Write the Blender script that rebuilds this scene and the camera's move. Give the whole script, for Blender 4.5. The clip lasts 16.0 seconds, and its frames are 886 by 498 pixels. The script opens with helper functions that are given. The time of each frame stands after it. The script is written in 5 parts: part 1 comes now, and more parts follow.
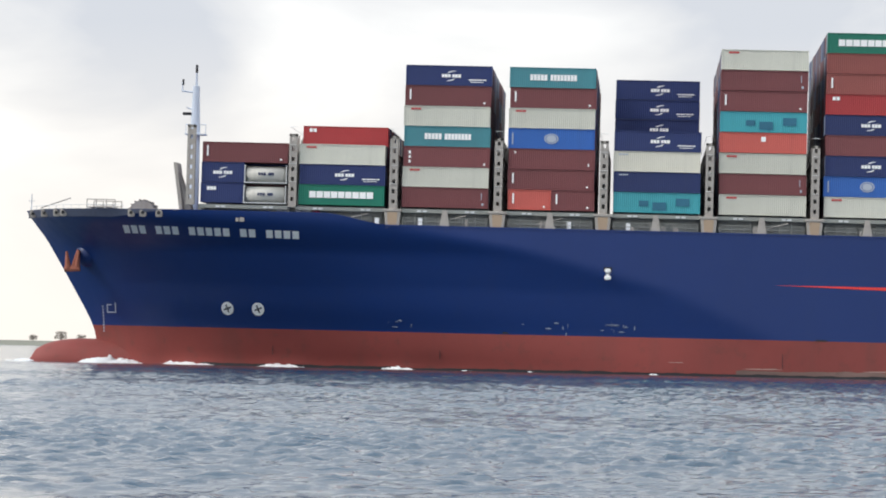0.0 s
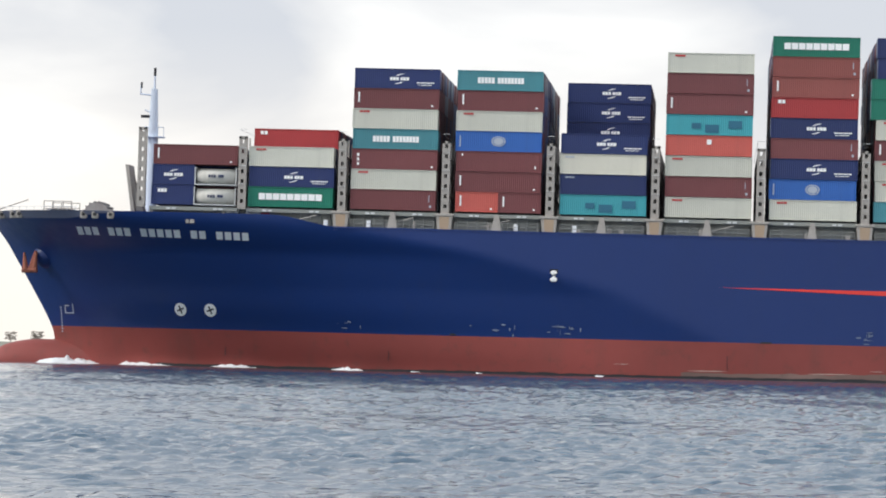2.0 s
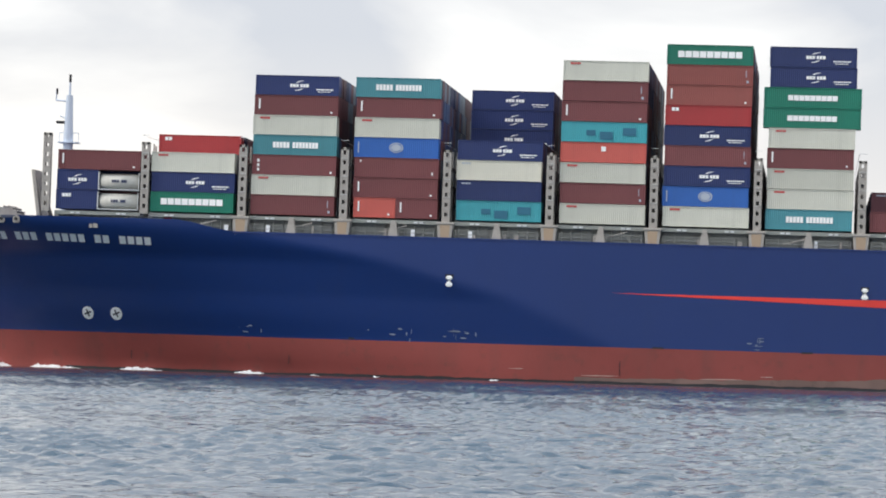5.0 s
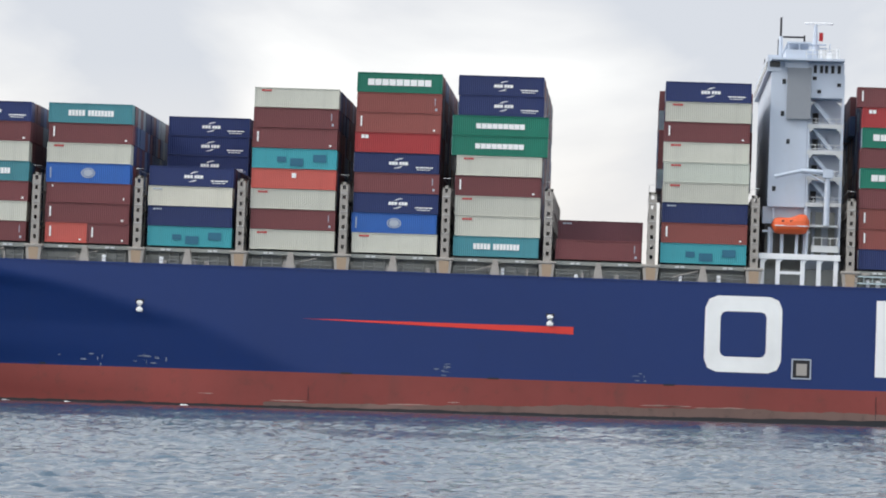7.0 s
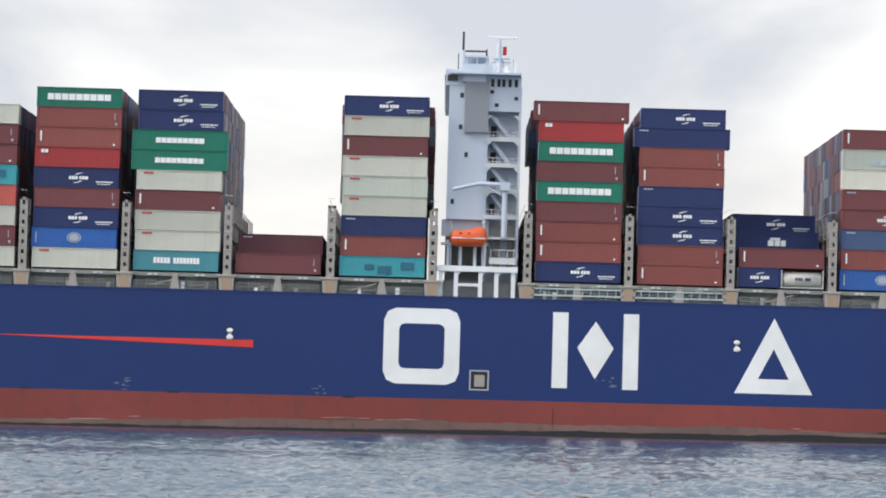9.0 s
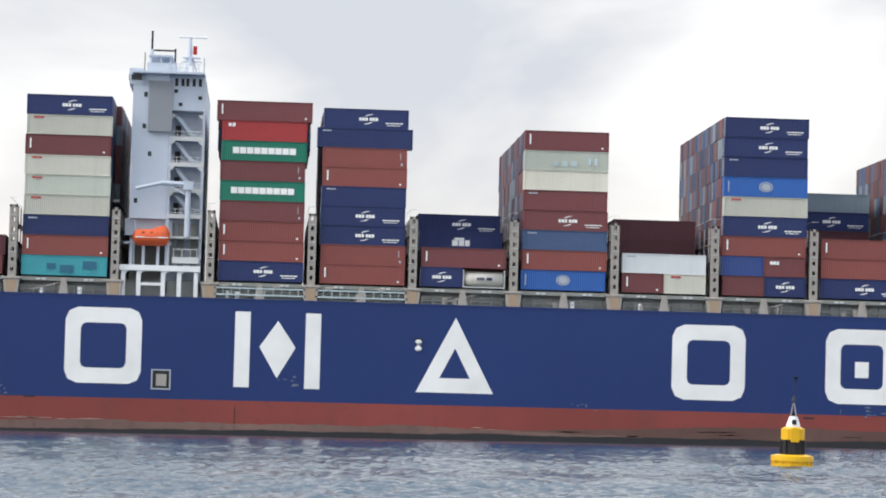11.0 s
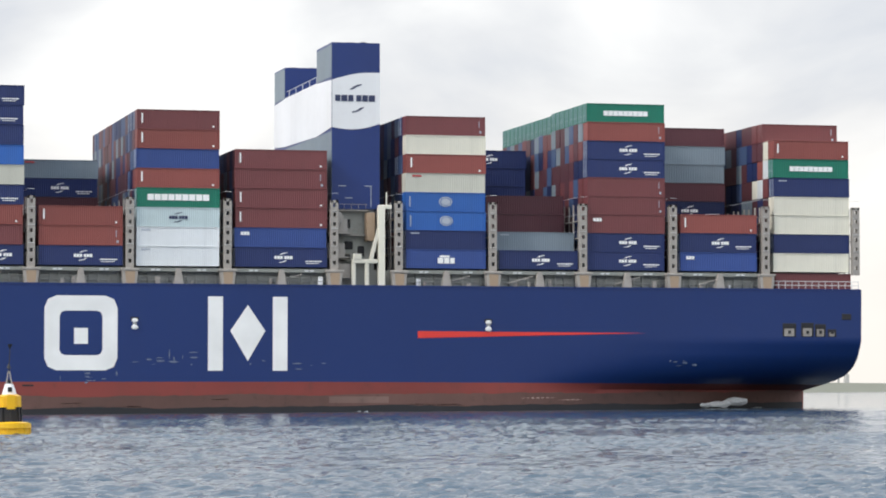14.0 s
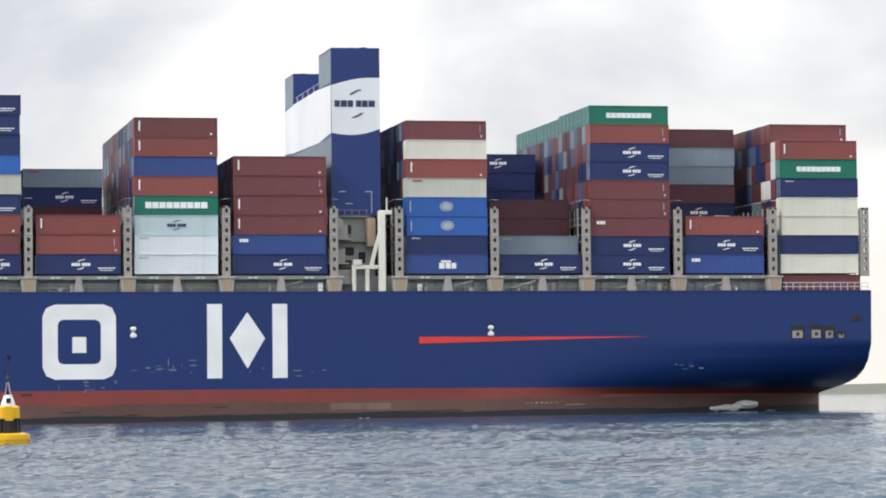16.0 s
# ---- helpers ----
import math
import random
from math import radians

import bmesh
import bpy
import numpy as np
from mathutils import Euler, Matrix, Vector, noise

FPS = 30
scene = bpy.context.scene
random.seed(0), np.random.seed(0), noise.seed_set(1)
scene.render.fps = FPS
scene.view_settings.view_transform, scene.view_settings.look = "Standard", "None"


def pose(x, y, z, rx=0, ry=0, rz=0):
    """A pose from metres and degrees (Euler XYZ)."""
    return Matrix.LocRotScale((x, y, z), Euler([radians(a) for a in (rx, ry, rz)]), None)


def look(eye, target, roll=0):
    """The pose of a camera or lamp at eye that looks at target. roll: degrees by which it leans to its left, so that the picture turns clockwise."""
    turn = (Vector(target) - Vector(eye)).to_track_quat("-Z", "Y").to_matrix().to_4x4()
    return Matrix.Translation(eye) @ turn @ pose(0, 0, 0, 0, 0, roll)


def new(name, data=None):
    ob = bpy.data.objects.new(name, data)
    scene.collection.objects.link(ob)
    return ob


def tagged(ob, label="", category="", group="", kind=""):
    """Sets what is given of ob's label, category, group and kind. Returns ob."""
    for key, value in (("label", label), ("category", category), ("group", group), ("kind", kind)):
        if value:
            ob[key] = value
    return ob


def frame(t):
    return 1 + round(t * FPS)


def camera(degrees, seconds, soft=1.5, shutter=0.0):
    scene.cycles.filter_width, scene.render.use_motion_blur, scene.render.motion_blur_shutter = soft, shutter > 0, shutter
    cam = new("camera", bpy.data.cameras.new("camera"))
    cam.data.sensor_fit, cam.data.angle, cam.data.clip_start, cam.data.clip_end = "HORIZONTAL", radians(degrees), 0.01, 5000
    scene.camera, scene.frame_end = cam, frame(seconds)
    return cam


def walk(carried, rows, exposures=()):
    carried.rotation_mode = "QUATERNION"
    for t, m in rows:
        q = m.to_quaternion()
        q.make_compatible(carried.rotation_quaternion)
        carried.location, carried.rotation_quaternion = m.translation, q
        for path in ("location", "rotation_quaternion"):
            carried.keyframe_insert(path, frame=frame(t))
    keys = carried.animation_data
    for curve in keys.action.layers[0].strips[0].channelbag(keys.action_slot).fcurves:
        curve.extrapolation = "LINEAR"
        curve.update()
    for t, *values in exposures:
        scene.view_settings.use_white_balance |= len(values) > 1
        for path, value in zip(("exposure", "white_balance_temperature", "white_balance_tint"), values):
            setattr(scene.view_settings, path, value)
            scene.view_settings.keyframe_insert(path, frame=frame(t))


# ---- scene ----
cam = camera(15.85, 16.0, soft=1.9)

SHIP_SPEED = 4.61          # the ship makes way to -x, metres a second
TRIM = 0.383               # degrees by the stern
SLOPE = math.tan(radians(TRIM))


def eye_at(t):
    s = t - 8.0
    return Vector((0.012 + (9.4802 - SHIP_SPEED) * s + 0.0049 * s * s, -454.06 - 0.8226 * s - 0.0044 * s * s, 3.11))


def aim(t, pan, tilt, roll):
    """The camera's pose from its heading clockwise from +y, its tilt and its lean."""
    eye, p, k = eye_at(t), radians(pan), radians(tilt)
    return look(eye, eye + Vector((math.sin(p) * math.cos(k), math.cos(p) * math.cos(k), math.sin(k))) * 100, roll)


walk(cam, [
    (0, aim(0, -3.572, 1.794, 1.171)),
    (0.5, aim(0.5, -3.928, 1.797, 1.137)),
    (1, aim(1, -4.289, 1.812, 1.137)),
    (1.5, aim(1.5, -4.642, 1.821, 1.277)),
    (2, aim(2, -4.999, 1.836, 1.312)),
    (2.5, aim(2.5, -5.352, 1.845, 1.398)),
    (3, aim(3, -5.709, 1.860, 1.547)),
    (5.3, aim(5.3, -6.696, 1.995, 1.577)),
    (5.5, aim(5.5, -6.438, 2.048, 1.661)),
    (6, aim(6, -5.485, 2.201, 1.667)),
    (6.5, aim(6.5, -4.453, 2.374, 1.709)),
    (7, aim(7, -3.459, 2.560, 1.708)),
    (7.5, aim(7.5, -2.482, 2.737, 1.701)),
    (8, aim(8, -1.474, 2.841, 1.496)),
    (10.3, aim(10.3, 1.575, 2.999, 1.240)),
    (10.5, aim(10.5, 1.954, 3.013, 1.235)),
    (11, aim(11, 3.251, 3.037, 1.205)),
    (11.5, aim(11.5, 4.589, 3.063, 1.146)),
    (12, aim(12, 6.329, 3.035, 0.962)),
    (12.5, aim(12.5, 8.691, 2.971, 0.674)),
    (13, aim(13, 11.167, 2.892, 0.307)),
    (13.5, aim(13.5, 13.184, 2.757, -0.036)),
    (14, aim(14, 13.749, 2.539, -0.373)),
    (14.5, aim(14.5, 13.194, 2.493, -0.697)),
    (15, aim(15, 12.600, 2.705, -0.850)),
    (15.5, aim(15.5, 12.010, 2.754, -0.884)),
    (16, aim(16, 11.419, 2.642, -0.909)),])


# ---- world, sun, exposure ----
SUN_DIR = Vector((-0.72, -0.26, 0.62)).normalized()


def build_world():
    w = bpy.data.worlds.new("overcast_sky")
    scene.world = w
    w.use_nodes = True
    nt = w.node_tree
    nt.nodes.clear()
    N, L = nt.nodes.new, nt.links.new
    out, bg = N("ShaderNodeOutputWorld"), N("ShaderNodeBackground")
    sky = N("ShaderNodeTexSky")
    sky.sky_type, sky.sun_disc = "NISHITA", False
    sky.sun_elevation = math.asin(SUN_DIR.z)
    sky.sun_rotation = math.atan2(SUN_DIR.x, SUN_DIR.y)
    sky.air_density, sky.dust_density = 1.0, 2.0
    dim = N("ShaderNodeVectorMath")
    dim.operation = "SCALE"
    dim.inputs["Scale"].default_value = 0.09
    L(sky.outputs[0], dim.inputs[0])
    tc = N("ShaderNodeTexCoord")
    mp = N("ShaderNodeMapping")
    mp.inputs["Scale"].default_value = (7.0, 7.0, 15.0)
    mp.inputs["Rotation"].default_value = (0.0, 0.25, 0.0)
    L(tc.outputs["Generated"], mp.inputs[0])
    big = N("ShaderNodeTexNoise")
    big.inputs["Scale"].default_value, big.inputs["Detail"].default_value = 1.15, 7.0
    big.inputs["Roughness"].default_value, big.inputs["Distortion"].default_value = 0.48, 0.35
    L(mp.outputs[0], big.inputs["Vector"])
    # larger cloud masses: azimuth east of +y, height, radius (degrees), lighter (+) or darker (-)
    thick = big.outputs["Fac"]
    for az, el, wide, gain in ((9.4, 6.4, 2.4, 0.09), (4.6, 5.6, 3.6, -0.10), (12.2, 6.2, 1.9, -0.05), (15.5, 6.6, 3.2, 0.10), (-2.0, 5.0, 3.0, 0.05), (-9.5, 5.6, 3.4, -0.05), (-6.0, 4.6, 1.8, 0.05)):
        a, h = radians(az), radians(el)
        near = N("ShaderNodeVectorMath")
        near.operation = "DOT_PRODUCT"
        near.inputs[1].default_value = (math.sin(a) * math.cos(h), math.cos(a) * math.cos(h), math.sin(h))
        L(tc.outputs["Generated"], near.inputs[0])
        soft = N("ShaderNodeMapRange")
        soft.interpolation_type = "SMOOTHSTEP"
        soft.inputs["From Min"].default_value, soft.inputs["From Max"].default_value = math.cos(radians(wide)), 1.0
        soft.inputs["To Min"].default_value, soft.inputs["To Max"].default_value = 0.0, gain
        L(near.outputs["Value"], soft.inputs["Value"])
        add = N("ShaderNodeMath")
        L(thick, add.inputs[0])
        L(soft.outputs[0], add.inputs[1])
        thick = add.outputs[0]
    cloud = N("ShaderNodeValToRGB")
    e = cloud.color_ramp.elements
    e[0].position, e[0].color = 0.38, (0.54, 0.56, 0.605, 1)
    e[1].position, e[1].color = 0.61, (0.83, 0.825, 0.815, 1)
    mid = e.new(0.47)
    mid.color = (0.65, 0.655, 0.672, 1)
    L(thick, cloud.inputs[0])
    # warm, bright band low over the horizon, greyer higher up
    sep = N("ShaderNodeSeparateXYZ")
    L(tc.outputs["Generated"], sep.inputs[0])
    low = N("ShaderNodeMapRange")
    low.inputs["From Min"].default_value, low.inputs["From Max"].default_value = 0.005, 0.10
    low.inputs["To Min"].default_value, low.inputs["To Max"].default_value = 0.85, 0.0
    L(sep.outputs["Z"], low.inputs["Value"])
    warm = N("ShaderNodeMix")
    warm.data_type = "RGBA"
    L(low.outputs[0], warm.inputs["Factor"])
    L(cloud.outputs[0], warm.inputs["A"])
    warm.inputs["B"].default_value = (0.86, 0.80, 0.73, 1)
    cover = N("ShaderNodeMix")
    cover.data_type = "RGBA"
    cover.inputs["Factor"].default_value = 0.90
    L(dim.outputs[0], cover.inputs["A"])
    L(warm.outputs["Result"], cover.inputs["B"])
    # an overcast sky grows brighter and a little bluer towards the zenith
    high = N("ShaderNodeMapRange")
    high.interpolation_type = "SMOOTHSTEP"
    high.inputs["From Min"].default_value, high.inputs["From Max"].default_value = 0.13, 0.7
    L(sep.outputs["Z"], high.inputs["Value"])
    gain = N("ShaderNodeMix")
    gain.data_type = "RGBA"
    L(high.outputs[0], gain.inputs["Factor"])
    gain.inputs["A"].default_value, gain.inputs["B"].default_value = (1, 1, 1, 1), (1.53, 1.64, 1.75, 1)
    dome = N("ShaderNodeVectorMath")
    dome.operation = "MULTIPLY"
    L(cover.outputs["Result"], dome.inputs[0])
    L(gain.outputs["Result"], dome.inputs[1])
    L(dome.outputs[0], bg.inputs["Color"])
    bg.inputs["Strength"].default_value = 1.0
    L(bg.outputs[0], out.inputs[0])


build_world()
sun = new("sun", bpy.data.lights.new("sun", "SUN"))
sun.data.energy, sun.data.angle, sun.data.color = 1.3, radians(14), (1.0, 0.95, 0.88)
sun.matrix_world = look(SUN_DIR * 100, (0, 0, 0))
scene.view_settings.exposure = 0.45


# ---- materials ----
def lin(r, g, b):
    f = lambda c: c / 12.92 if c <= 0.04045 else ((c + 0.055) / 1.055) ** 2.4
    return f(r / 255), f(g / 255), f(b / 255)


def paint(name, rgb, rough=0.5, metal=0.0, stain=(0.10, 0.06, 0.045), wear=0.25, grain=0.10, size=1.0, streak=0.0, each=0.0, bump=0.15):
    """Weathered paint: patches at two scales, vertical rust streaks, a little relief."""
    m = bpy.data.materials.new(name)
    m.use_nodes = True
    nt = m.node_tree
    N, L = nt.nodes.new, nt.links.new
    b = nt.nodes["Principled BSDF"]
    tc = N("ShaderNodeTexCoord")
    big = N("ShaderNodeTexNoise")
    big.inputs["Scale"].default_value, big.inputs["Detail"].default_value = 0.16 / size, 5
    L(tc.outputs["Object"], big.inputs["Vector"])
    fine = N("ShaderNodeTexNoise")
    fine.inputs["Scale"].default_value, fine.inputs["Detail"].default_value = 2.4 / size, 8
    fine.inputs["Roughness"].default_value = 0.65
    L(tc.outputs["Object"], fine.inputs["Vector"])
    val = N("ShaderNodeMapRange")
    val.inputs["To Min"].default_value, val.inputs["To Max"].default_value = 1 - 2 * grain, 1 + 2 * grain
    L(big.outputs["Fac"], val.inputs["Value"])
    hsv = N("ShaderNodeHueSaturation")
    hsv.inputs["Color"].default_value = (*rgb, 1)
    if each:
        oi, mr = N("ShaderNodeObjectInfo"), N("ShaderNodeMapRange")
        mr.inputs["To Min"].default_value, mr.inputs["To Max"].default_value = 1 - each, 1 + each
        L(oi.outputs["Random"], mr.inputs["Value"])
        mul = N("ShaderNodeMath")
        mul.operation = "MULTIPLY"
        L(val.outputs[0], mul.inputs[0])
        L(mr.outputs[0], mul.inputs[1])
        L(mul.outputs[0], hsv.inputs["Value"])
    else:
        L(val.outputs[0], hsv.inputs["Value"])
    worn = N("ShaderNodeValToRGB")
    worn.color_ramp.elements[0].position, worn.color_ramp.elements[1].position = 0.56, 0.78
    L(fine.outputs["Fac"], worn.inputs[0])
    wf = N("ShaderNodeMath")
    wf.operation = "MULTIPLY"
    wf.inputs[1].default_value = wear
    L(worn.outputs[0], wf.inputs[0])
    mix = N("ShaderNodeMix")
    mix.data_type = "RGBA"
    L(wf.outputs[0], mix.inputs["Factor"])
    L(hsv.outputs[0], mix.inputs["A"])
    mix.inputs["B"].default_value = (*stain, 1)
    col = mix.outputs["Result"]
    if streak:
        mp = N("ShaderNodeMapping")
        mp.inputs["Scale"].default_value = (1.1 / size, 1.1 / size, 0.09 / size)
        L(tc.outputs["Object"], mp.inputs[0])
        sn = N("ShaderNodeTexNoise")
        sn.inputs["Scale"].default_value, sn.inputs["Detail"].default_value = 1.0, 7
        L(mp.outputs[0], sn.inputs["Vector"])
        sr = N("ShaderNodeValToRGB")
        sr.color_ramp.elements[0].position, sr.color_ramp.elements[1].position = 0.52, 0.80
        L(sn.outputs["Fac"], sr.inputs[0])
        sf = N("ShaderNodeMath")
        sf.operation = "MULTIPLY"
        sf.inputs[1].default_value = streak
        L(sr.outputs[0], sf.inputs[0])
        m2 = N("ShaderNodeMix")
        m2.data_type = "RGBA"
        L(sf.outputs[0], m2.inputs["Factor"])
        L(col, m2.inputs["A"])
        m2.inputs["B"].default_value = (*stain, 1)
        col = m2.outputs["Result"]
    L(col, b.inputs["Base Color"])
    rr = N("ShaderNodeMapRange")
    rr.inputs["To Min"].default_value, rr.inputs["To Max"].default_value = max(0.05, rough - 0.12), min(1, rough + 0.15)
    L(fine.outputs["Fac"], rr.inputs["Value"])
    L(rr.outputs[0], b.inputs["Roughness"])
    b.inputs["Metallic"].default_value = metal
    bp = N("ShaderNodeBump")
    bp.inputs["Strength"].default_value, bp.inputs["Distance"].default_value = bump, 0.05 * size
    L(fine.outputs["Fac"], bp.inputs["Height"])
    L(bp.outputs[0], b.inputs["Normal"])
    return m


RUST = (0.11, 0.05, 0.03)
M = {
    "hull": paint("hull_navy_paint", lin(12, 46, 106), 0.42, wear=0.10, grain=0.10, size=6, streak=0.06, stain=(0.03, 0.04, 0.07), bump=0.06),
    "boot": paint("red_antifouling", lin(136, 62, 56), 0.66, wear=0.55, grain=0.26, size=5, streak=0.35, stain=(0.10, 0.055, 0.045), bump=0.1),
    "slime": paint("waterline_growth", (0.185, 0.115, 0.098), 0.8, wear=0.75, grain=0.35, size=3, streak=0.3, stain=(0.05, 0.045, 0.04)),
    "algae": paint("brown_hull_growth", (0.135, 0.072, 0.060), 0.8, wear=0.7, grain=0.3, size=3, streak=0.35, stain=(0.06, 0.042, 0.036)),
    "white": paint("white_paint", lin(240, 241, 242), 0.45, wear=0.08, size=3, streak=0.08, stain=(0.35, 0.25, 0.18)),
    "housewhite": paint("house_white_paint", lin(198, 207, 220), 0.5, wear=0.14, size=4, streak=0.10, stain=(0.40, 0.36, 0.32)),
    "grey": paint("galvanised_grey_steel", lin(166, 160, 153), 0.6, wear=0.45, grain=0.18, size=1.5, streak=0.35, stain=RUST),
    "tan": paint("rusty_tan_steel", lin(174, 151, 127), 0.7, wear=0.5, grain=0.2, size=1.2, streak=0.5, stain=(0.17, 0.075, 0.035)),
    "deck": paint("deck_grey", lin(152, 154, 148), 0.7, wear=0.4, size=2, stain=RUST),
    "dark": paint("dark_recess", lin(40, 40, 44), 0.7, wear=0.3, stain=(0.02, 0.02, 0.02)),
    "redline": paint("red_stripe", lin(226, 62, 52), 0.45, wear=0.05, size=3),
    "rail": paint("white_railing", lin(210, 212, 212), 0.5, wear=0.1),
    "orange": paint("orange_glassfibre", lin(226, 98, 48), 0.35, wear=0.08),
    "glass": paint("dark_window", lin(30, 36, 44), 0.12, wear=0.0, grain=0.0),
    "funnelblue": paint("funnel_blue", lin(32, 56, 118), 0.42, wear=0.10, size=4, streak=0.10, stain=(0.03, 0.03, 0.05)),
    "flag": paint("red_flag_cloth", lin(170, 40, 45), 0.8, wear=0.05),
    "dullrail": paint("weathered_rail", lin(146, 146, 142), 0.6, wear=0.4, stain=RUST),
    "mark": paint("white_lettering", lin(246, 246, 244), 0.5, wear=0.06, stain=(0.5, 0.5, 0.5)),
    "mark_red": paint("red_lettering", lin(190, 60, 60), 0.5, wear=0.06),
    "mark_navy": paint("navy_lettering", lin(50, 58, 90), 0.5, wear=0.06),
    "scuff": paint("scraped_paint", lin(112, 122, 142), 0.6, wear=0.4),
    "tankpaint": paint("dull_cream_tank_paint", lin(206, 204, 196), 0.75, wear=0.3, streak=0.25, stain=(0.22, 0.17, 0.13)),
    "panel": paint("plain_grey_panel", lin(142, 146, 152), 0.55, wear=0.15, size=3),
    "bulwark": paint("weathered_bulwark", lin(98, 104, 124), 0.55, wear=0.35, streak=0.2, stain=RUST),
    "mark_grey": paint("worn_pale_marking", lin(176, 184, 196), 0.5, wear=0.3),
    "yellow": paint("yellow_buoy_paint", lin(240, 186, 20), 0.42, wear=0.14, streak=0.15, stain=(0.25, 0.15, 0.04)),
    "black": paint("black_buoy_paint", lin(34, 34, 38), 0.5, wear=0.2, stain=(0.06, 0.06, 0.06)),
    "foam": paint("white_foam", (0.82, 0.84, 0.85), 0.9, wear=0.5, stain=(0.40, 0.45, 0.50), size=0.6, bump=0.8),
    "scrape": paint("pale_scraped_antifouling", lin(176, 150, 140), 0.75, wear=0.5, stain=(0.2, 0.09, 0.08)),
    # far-bank grass: distance haze is put into this paled, greyed colour
    "grass": paint("hazed_dyke_grass", (0.19, 0.19, 0.15), 0.95, wear=0.4, size=20, stain=(0.11, 0.10, 0.07)),
    "rustiron": paint("rusted_anchor_iron", lin(158, 96, 78), 0.8, wear=0.5, stain=RUST),
    "bark": paint("bark", (0.07, 0.055, 0.045), 0.9),
    # crown colour lifted well above real twigs to paint in the haze
    "twig": paint("hazed_bare_crown", (0.24, 0.21, 0.185), 0.95, wear=0.4, stain=(0.15, 0.13, 0.11)),
    "pale": paint("pale_concrete", (0.55, 0.54, 0.52), 0.8),
}
BOX = {
    "maroon": (118, 64, 66), "dmaroon": (90, 50, 58), "rust": (142, 76, 70), "coral": (194, 92, 82), "red": (174, 56, 58),
    "beige": (204, 203, 190), "gbeige": (192, 196, 184), "cream": (228, 224, 208), "white": (226, 230, 232), "pale": (190, 206, 208),
    "navy": (30, 47, 98), "dnavy": (22, 36, 80), "blue": (50, 76, 140), "bblue": (44, 98, 174), "slate": (70, 92, 130), "teal": (72, 140, 150),
    "aqua": (62, 156, 166), "green": (16, 118, 96), "grey": (128, 142, 152), "tank": (206, 208, 206),
}
for k, c in BOX.items():
    M["box_" + k] = paint("container_" + k, lin(*c), 0.48, wear=0.22, grain=0.10, size=1.3, streak=0.22, each=0.10,
                          stain=tuple(0.55 * v + 0.02 for v in lin(*c)))


def mixed_boxes():
    """Many container colours, one per box of a joined stack."""
    m = bpy.data.materials.new("mixed_containers")
    m.use_nodes = True
    nt = m.node_tree
    N, L = nt.nodes.new, nt.links.new
    g, r = N("ShaderNodeNewGeometry"), N("ShaderNodeValToRGB")
    r.color_ramp.interpolation = "CONSTANT"
    names = ["maroon", "dnavy", "dmaroon", "grey", "dmaroon", "dmaroon", "slate", "maroon", "navy", "dmaroon", "grey", "slate", "dmaroon", "slate", "maroon", "dnavy"]
    e = r.color_ramp.elements
    while len(e) < len(names):
        e.new(0.5)
    for i, n in enumerate(names):
        e[i].position, e[i].color = i / len(names), (*lin(*BOX[n]), 1)
    L(g.outputs["Random Per Island"], r.inputs[0])
    tc, n = N("ShaderNodeTexCoord"), N("ShaderNodeTexNoise")
    n.inputs["Scale"].default_value, n.inputs["Detail"].default_value = 1.5, 8
    L(tc.outputs["Object"], n.inputs["Vector"])
    mix = N("ShaderNodeMix")
    mix.data_type, mix.blend_type = "RGBA", "MULTIPLY"
    mix.inputs["Factor"].default_value = 0.4
    L(r.outputs[0], mix.inputs["A"])
    L(n.outputs["Color"], mix.inputs["B"])
    b = nt.nodes["Principled BSDF"]
    L(mix.outputs["Result"], b.inputs["Base Color"])
    b.inputs["Roughness"].default_value = 0.55
    return m


def sea():
    m = bpy.data.materials.new("grey_blue_sea")
    m.use_nodes = True
    nt = m.node_tree
    N, L = nt.nodes.new, nt.links.new
    b = nt.nodes["Principled BSDF"]
    tc = N("ShaderNodeTexCoord")
    big = N("ShaderNodeTexNoise")
    big.inputs["Scale"].default_value, big.inputs["Detail"].default_value = 0.02, 4
    L(tc.outputs["Object"], big.inputs["Vector"])
    r = N("ShaderNodeValToRGB")
    r.color_ramp.elements[0].color, r.color_ramp.elements[1].color = (0.018, 0.050, 0.084, 1), (0.026, 0.063, 0.100, 1)
    r.color_ramp.elements[0].position, r.color_ramp.elements[1].position = 0.35, 0.65
    L(big.outputs["Fac"], r.inputs[0])
    L(r.outputs[0], b.inputs["Base Color"])
    b.inputs["Roughness"].default_value = 0.06
    b.inputs["IOR"].default_value = 1.33
    last = None
    for sc, st, di in ((0.62, 0.38, 0.5), (2.0, 0.22, 0.08)):
        mp = N("ShaderNodeMapping")
        mp.inputs["Scale"].default_value = (0.62, 1.5, 1.0)
        L(tc.outputs["Object"], mp.inputs[0])
        n = N("ShaderNodeTexNoise")
        n.inputs["Scale"].default_value, n.inputs["Detail"].default_value = sc, 5
        n.inputs["Distortion"].default_value = 0.4
        L(mp.outputs[0], n.inputs["Vector"])
        bp = N("ShaderNodeBump")
        bp.inputs["Strength"].default_value, bp.inputs["Distance"].default_value = st, di
        L(n.outputs["Fac"], bp.inputs["Height"])
        if last:
            L(last.outputs[0], bp.inputs["Normal"])
        last = bp
    L(last.outputs[0], b.inputs["Normal"])
    return m


M["mixed"], M["sea"] = mixed_boxes(), sea()


